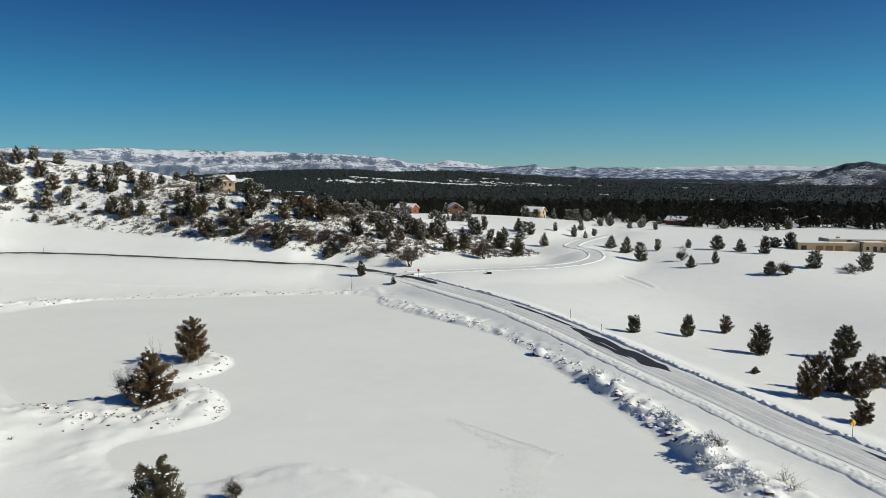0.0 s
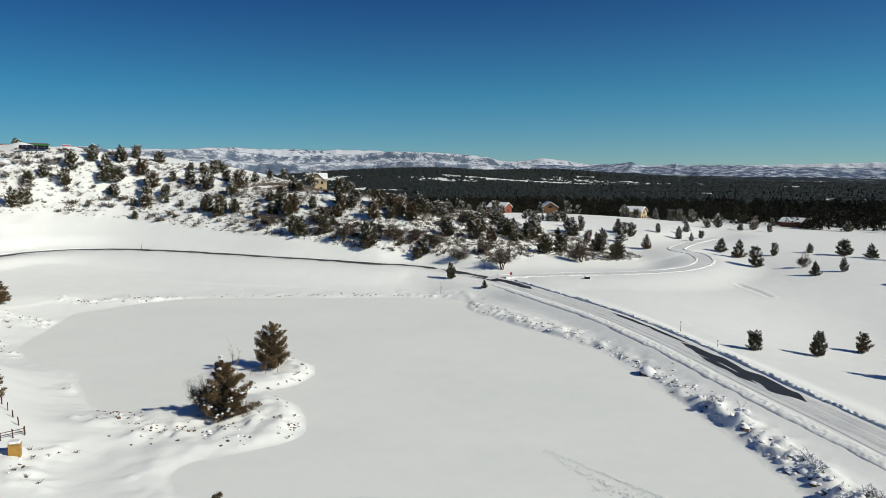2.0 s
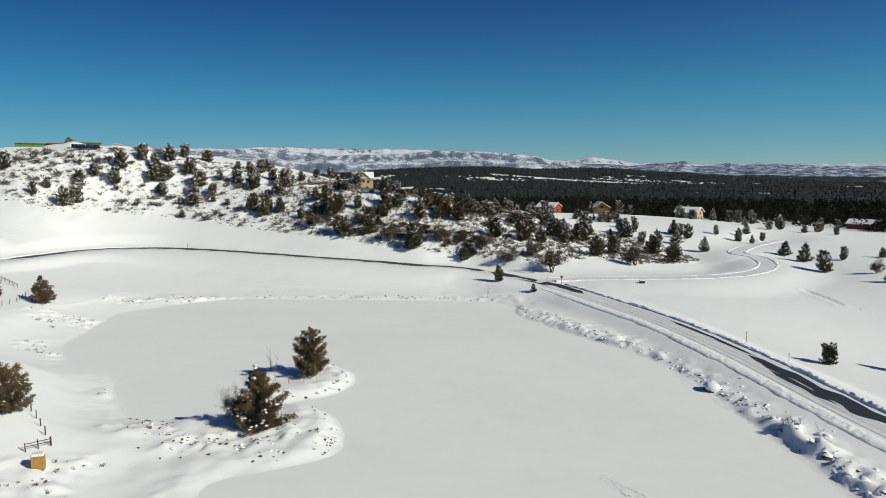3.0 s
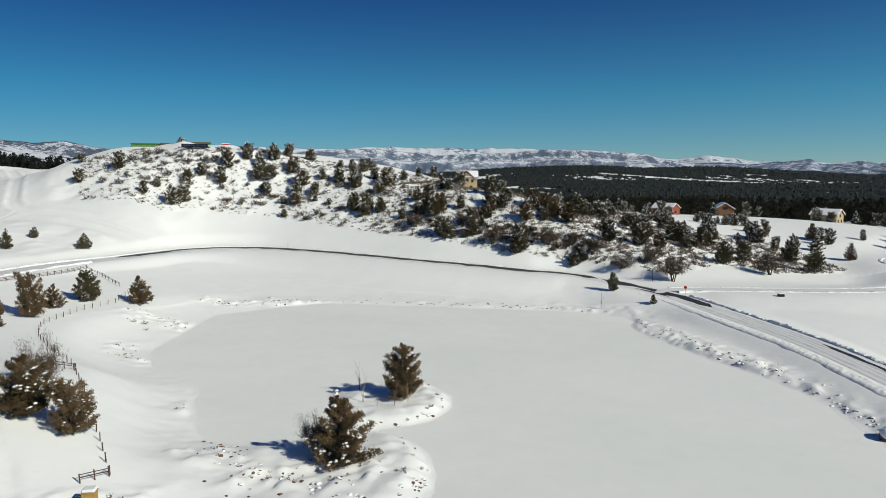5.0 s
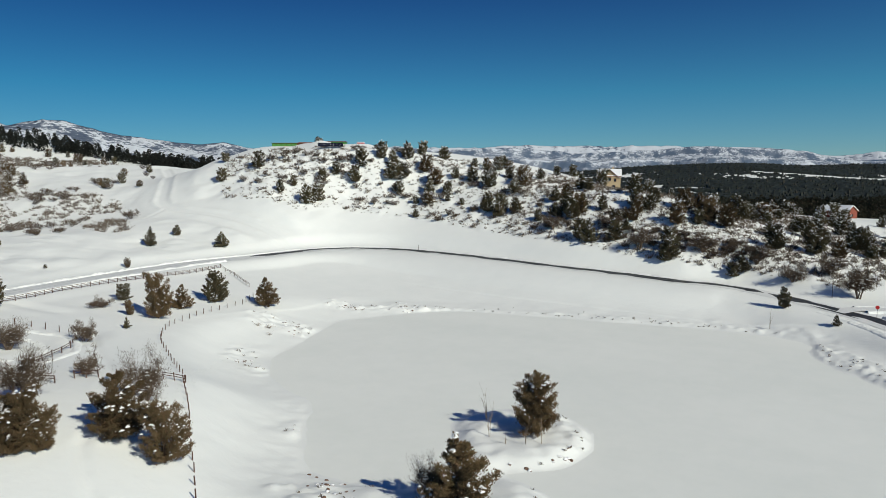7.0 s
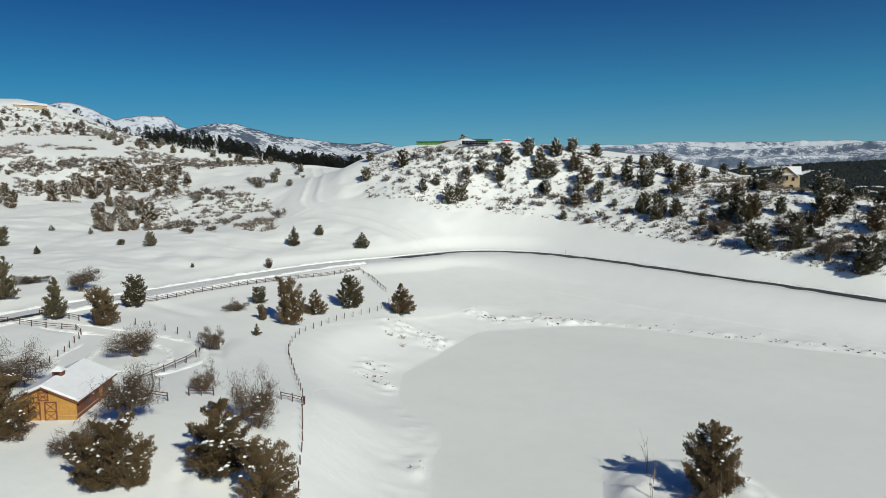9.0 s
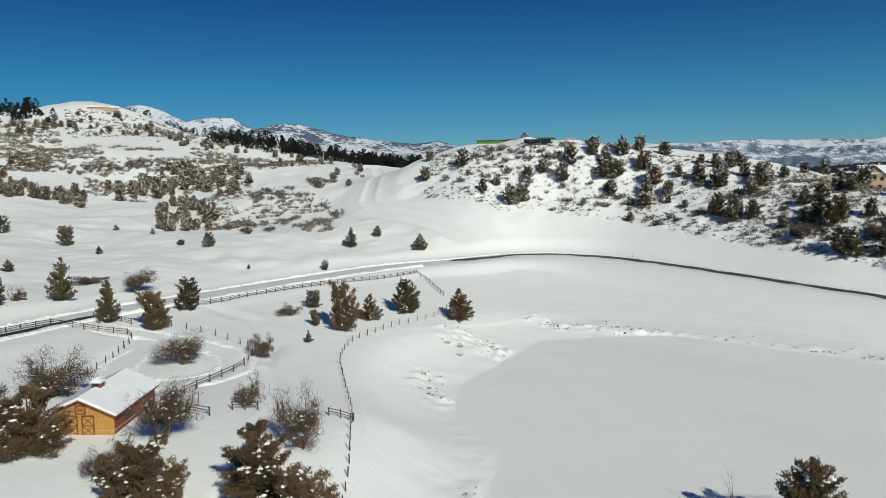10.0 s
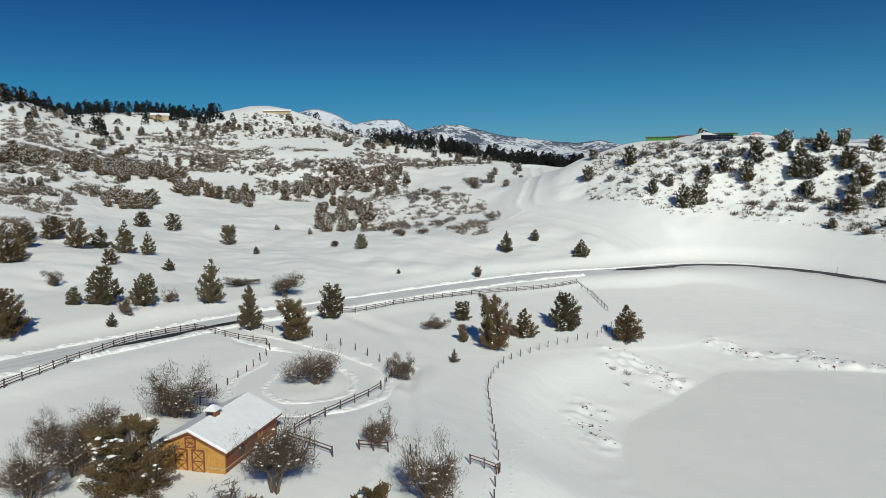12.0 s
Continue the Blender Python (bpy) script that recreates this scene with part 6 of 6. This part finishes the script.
def build_rocks():
    r = np.random.default_rng(77)
    kinds = [stone(r, f) for f in (0.6, 0.75, 0.9, 0.65, 0.8)]

    def lay(x, y, size, label, group, sink=0.25, capped=True):
        if size < 1 and float(shore_distance(np.array([x]), np.array([y]))[0]) < 0.3:
            return
        ob = thing("boulder" if size > 1 else "rock", label, "rock", (x, y, height(x, y) - sink * size * 0.5), r.uniform(0, 360), group)
        a, b = kinds[int(r.integers(5))]
        k = Matrix.Diagonal((size * r.uniform(0.9, 1.3), size, size * r.uniform(0.8, 1.1), 1))
        part("rock", a, None, ob).matrix_basis = k
        if capped:
            part("snow_cap", b, None, ob, "white snow cap").matrix_basis = k @ Matrix.Translation((0, 0, 0.02))

    lay(20.8, 147.5, 3.2, "big reddish boulder under a thick snow cap", "", 0.1)
    # the rough stone bank below the road
    for _ in range(130):
        t = r.uniform(0, 1)
        line = [(-8, 193), (11, 170), (19, 152), (24, 136), (28, 122), (31, 104), (33, 90), (36, 74)]
        s = t * (len(line) - 1)
        i = int(s)
        px, py = (line[i][k] + (line[i + 1][k] - line[i][k]) * (s - i) for k in (0, 1))
        w = abs(r.normal(0, 2.4)) + 0.4
        lay(px + w * 0.85, py + w * 0.5, r.uniform(0.35, 0.8) * (1.9 if t > 0.55 and r.uniform() < 0.4 else 1.0), "red-brown bank stone mostly buried in snow", "bank stones", 0.35)
    # stones round the island and the west shore
    for cx, cy, sx, sy, n in ((-43.5, 132, 1.2, 3.5, 12), (-46, 128, 3.0, 1.0, 8), (-36, 109, 1.2, 3.0, 12), (-42, 103.5, 3.0, 1.4, 10), (-62.5, 110, 3.5, 1.8, 12), (-52, 103, 5, 3, 10), (-66, 113.3, 4.5, 0.6, 9),
                              (-116, 206.5, 3.0, 2.0, 12), (-120, 209, 3, 1.5, 6), (-123, 170, 2.5, 3.0, 14), (-108, 213, 4.0, 1.0, 5), (-80, 123.5, 1.5, 1.0, 3), (-114, 144, 3.0, 2.5, 8), (-127, 172, 2.5, 1.6, 14), (-128, 197, 3.0, 1.4, 10), (-61.5, 87, 1.5, 1.0, 5), (-48, 106.5, 5, 1.6, 14), (-57, 105, 4, 1.5, 12), (-60, 222.5, 30, 1.2, 12), (5, 181, 6, 5, 5)):
        for _ in range(int(n * 1.3)):
            lay(cx + r.normal(0, sx * 0.6), cy + r.normal(0, sy * 0.6), r.uniform(0.2, 0.62), "small red shore stone poking out of snow", "shore stones", 0.2, r.uniform() < 0.5)


def bank(name, label, line, offset, high, wide, start, end, seed):
    """A ploughed ridge of lumpy snow beside a road."""
    pts = [np.array(p) for p in line]
    run = np.cumsum([0] + [float(np.hypot(*(b - a)[:2])) for a, b in zip(pts[:-1], pts[1:])])
    stops = np.arange(max(0, start), min(run[-1], end), 0.22)
    xyz = np.stack([np.interp(stops, run, [p[k] for p in pts]) for k in range(3)], 1)
    t = np.gradient(xyz[:, :2], axis=0)
    t /= np.linalg.norm(t, axis=1)[:, None]
    side = np.stack([t[:, 1], -t[:, 0]], 1)
    cols, rows = 15, []
    for k in range(cols):
        u = -1 + 2 * k / (cols - 1)
        p = xyz[:, :2] + side * (offset + u * wide + 0.25 * rough(stops, stops * 0, 3.0, seed))[:, None]
        ridge = (1 - u * u) ** 0.8
        lump = 1 + 0.25 * rough(p[:, 0], p[:, 1], 1.2, seed + 1) + 0.46 * rough(p[:, 0], p[:, 1], 0.55, seed + 2) + 0.35 * rough(stops, stops * 0, 9.0, seed + 3)
        rows.append(np.column_stack([p, xyz[:, 2] + high * ridge * lump - 0.45 * abs(u) ** 5]))
    n = len(stops)
    i = (np.arange(cols - 1)[:, None] * n + np.arange(n - 1)[None, :]).ravel()
    ob = new(name, mesh_of(name, np.concatenate(rows), np.stack([i, i + 1, i + 1 + n, i + n], 1), SNOW))
    tagged(ob, label, "snow bank", kind="structure")


def length_of(line):
    return sum(math.hypot(b[0] - a[0], b[1] - a[1]) for a, b in zip(line[:-1], line[1:]))


def build_banks():
    total = length_of(ROAD)
    bank("snow_bank", "thin crumbly ploughed snow ridge along the road", ROAD, 4.5, 0.42, 0.75, 0, 196, 101)
    bank("snow_bank", "broad rough ploughed snow shoulder along the road", ROAD, -5.7, 0.16, 1.9, 0, 205, 111)
    bank("snow_bank", "low ploughed snow ridge under the hillside", ROAD, 4.6, 0.30, 0.8, 250, 420, 121)
    for s, seed in ((-4.6, 125), (4.6, 128)):
        bank("snow_bank", "lumpy ploughed snow bank along the road", ROAD, s, 0.38, 0.9, 420, total, seed)
    for s, seed in ((-3.1, 131), (3.1, 141)):
        bank("snow_bank", "low ploughed snow bank beside the side road", LANE, s, 0.24, 0.8, 8, 1e9, seed)
    for s, seed in ((-2.4, 151), (2.4, 161)):
        bank("snow_bank", "low snow bank beside the barn drive", DRIVE, s, 0.20, 0.9, 10, length_of(DRIVE) - 9, seed)


def build_bare_asphalt():
    """Strips where the road is swept down to the asphalt: start, end, offset and half width."""
    for k, (a, b, off, half) in enumerate(((74, 114, 0.9, 1.5), (84, 104, -1.0, 0.6), (112, 146, 1.8, 0.55), (182, 226, 0.6, 1.9), (196, 212, -2.2, 0.5), (226, 408, 0.2, 2.0), (18, 36, 2.0, 0.45), (514, 544, -1.8, 0.9))):
        ob = part("bare_strip", ribbon("bare_strip", ROAD, half, 0.125, ASPHALT, a, b, 0.55, off, 200 + k, 1.0), None, ROAD_OB, "bare dark wet asphalt")


def build_wheel_tracks():
    """Bands that tyres have worn thin along the road: start, end, offset and half width."""
    for k, (a, b, off, half) in enumerate(((0, 190, -1.9, 0.34), (6, 172, -0.5, 0.26), (0, 188, 0.8, 0.32), (10, 180, 2.1, 0.28), (30, 120, 1.5, 0.18), (15, 90, -1.2, 0.16), (412, 640, -1.2, 0.35), (412, 640, 1.2, 0.35))):
        part("wheel_track", ribbon("wheel_track", ROAD, half, 0.112, WORN, a, b, 0.5, off, 260 + k, 1.0), None, ROAD_OB, "thin grey worn wheel track")


FIELD_TRACKS = [([(-92.1, 115.5), (-101.7, 122.5), (-108.9, 132.6), (-110.6, 141.2)], 44, 0.12),
                ([(-101.7, 122.5), (-108.6, 130.1), (-113.9, 139.4), (-113.6, 141.3)], 30, 0.12),
                ([(-91.3, 111.7), (-96.0, 116.1), (-101.0, 120.2)], 17, 0.12),
                ([(-101.2, 101.6), (-99.9, 104.6)], 4, 0.12),
                ([(-99.8, 107.1), (-97.0, 105.1), (-93.8, 101.9)], 10, 0.12),
                ([(-119.5, 151.9), (-122.7, 156.6)], 7, 0.12),
                ([(-92.8, 99.4), (-101.9, 109.5)], 18, 0.12),
                ([(29.1, 111.3), (32.1, 120.5), (32.4, 131.2)], 27, 0.12),
                ([(73.4, 247.8), (76.1, 237.2)], 14, 0.12)]


def build_tracks():
    """Footprints on the ice: small trodden pits with raised rims."""
    r = np.random.default_rng(9)
    ring = np.arange(6) * math.pi / 3
    v, f = [], []

    deep = [1.0]

    def print_at(x, y, turn, size):
        base = len(v)
        z = max(height(x, y), 0.0) + 0.03
        c, s = math.cos(turn), math.sin(turn)
        for rad, h in ((0.56, 0.0), (0.40, 0.09), (0.20, -0.028)):
            for a in ring:
                px, py = math.cos(a) * rad * size * 1.5, math.sin(a) * rad * size
                v.append((x + px * c - py * s, y + px * s + py * c, z + h * size * deep[0]))
        for lv in (0, 6):
            for k in range(6):
                f.append((base + lv + k, base + lv + (k + 1) % 6, base + lv + 6 + (k + 1) % 6, base + lv + 6 + k))
        f.append((base + 12, base + 13, base + 14, base + 15))
        f.append((base + 12, base + 15, base + 16, base + 17))

    def trail(points, count, spread_w):
        pts = np.array(points, float)
        for s in np.linspace(0, len(pts) - 1.001, count):
            i = int(s)
            d = pts[i + 1] - pts[i]
            p = pts[i] + d * (s - i) + r.normal(0, spread_w, 2)
            print_at(p[0], p[1], math.atan2(d[1], d[0]) + r.normal(0, 0.3), r.uniform(0.24, 0.38))

    trail([(1.6, 107), (9, 99.5), (15.5, 93.6)], 90, 0.2)
    trail([(1.6, 106.6), (5, 101), (8.5, 97), (11, 95)], 90, 0.35)
    trail([(15.5, 93.6), (12.5, 87), (11, 80), (10, 72)], 100, 0.25)
    trail([(10.5, 95.5), (10, 88), (9.5, 80), (9.5, 72)], 260, 0.75)
    trail([(6.5, 96), (10, 95.5), (15.5, 93.6)], 60, 0.35)
    trail([(1.2, 107.5), (2.4, 105.8)], 24, 0.4)
    trail([(15.2, 94), (16, 93)], 16, 0.35)
    trail([(30, 118), (33, 128), (36, 134)], 26, 0.12)
    ob = new("footprint_trail", mesh_of("footprint_trail", np.array(v), np.array(f), ICE))
    tagged(ob, "trampled trail of footprints in the pond snow", "footprints", kind="stuff")
    v.clear()
    f.clear()
    deep[0] = 0.42
    for line, count, w in FIELD_TRACKS:
        trail(line, count, w)
    ob = new("footprint_trail", mesh_of("footprint_trail", np.array(v), np.array(f), SNOW))
    tagged(ob, "faint animal tracks crossing the open snow", "footprints", kind="stuff")


build_signs()
build_crate()
build_rocks()
build_banks()
build_bare_asphalt()
build_wheel_tracks()
build_tracks()
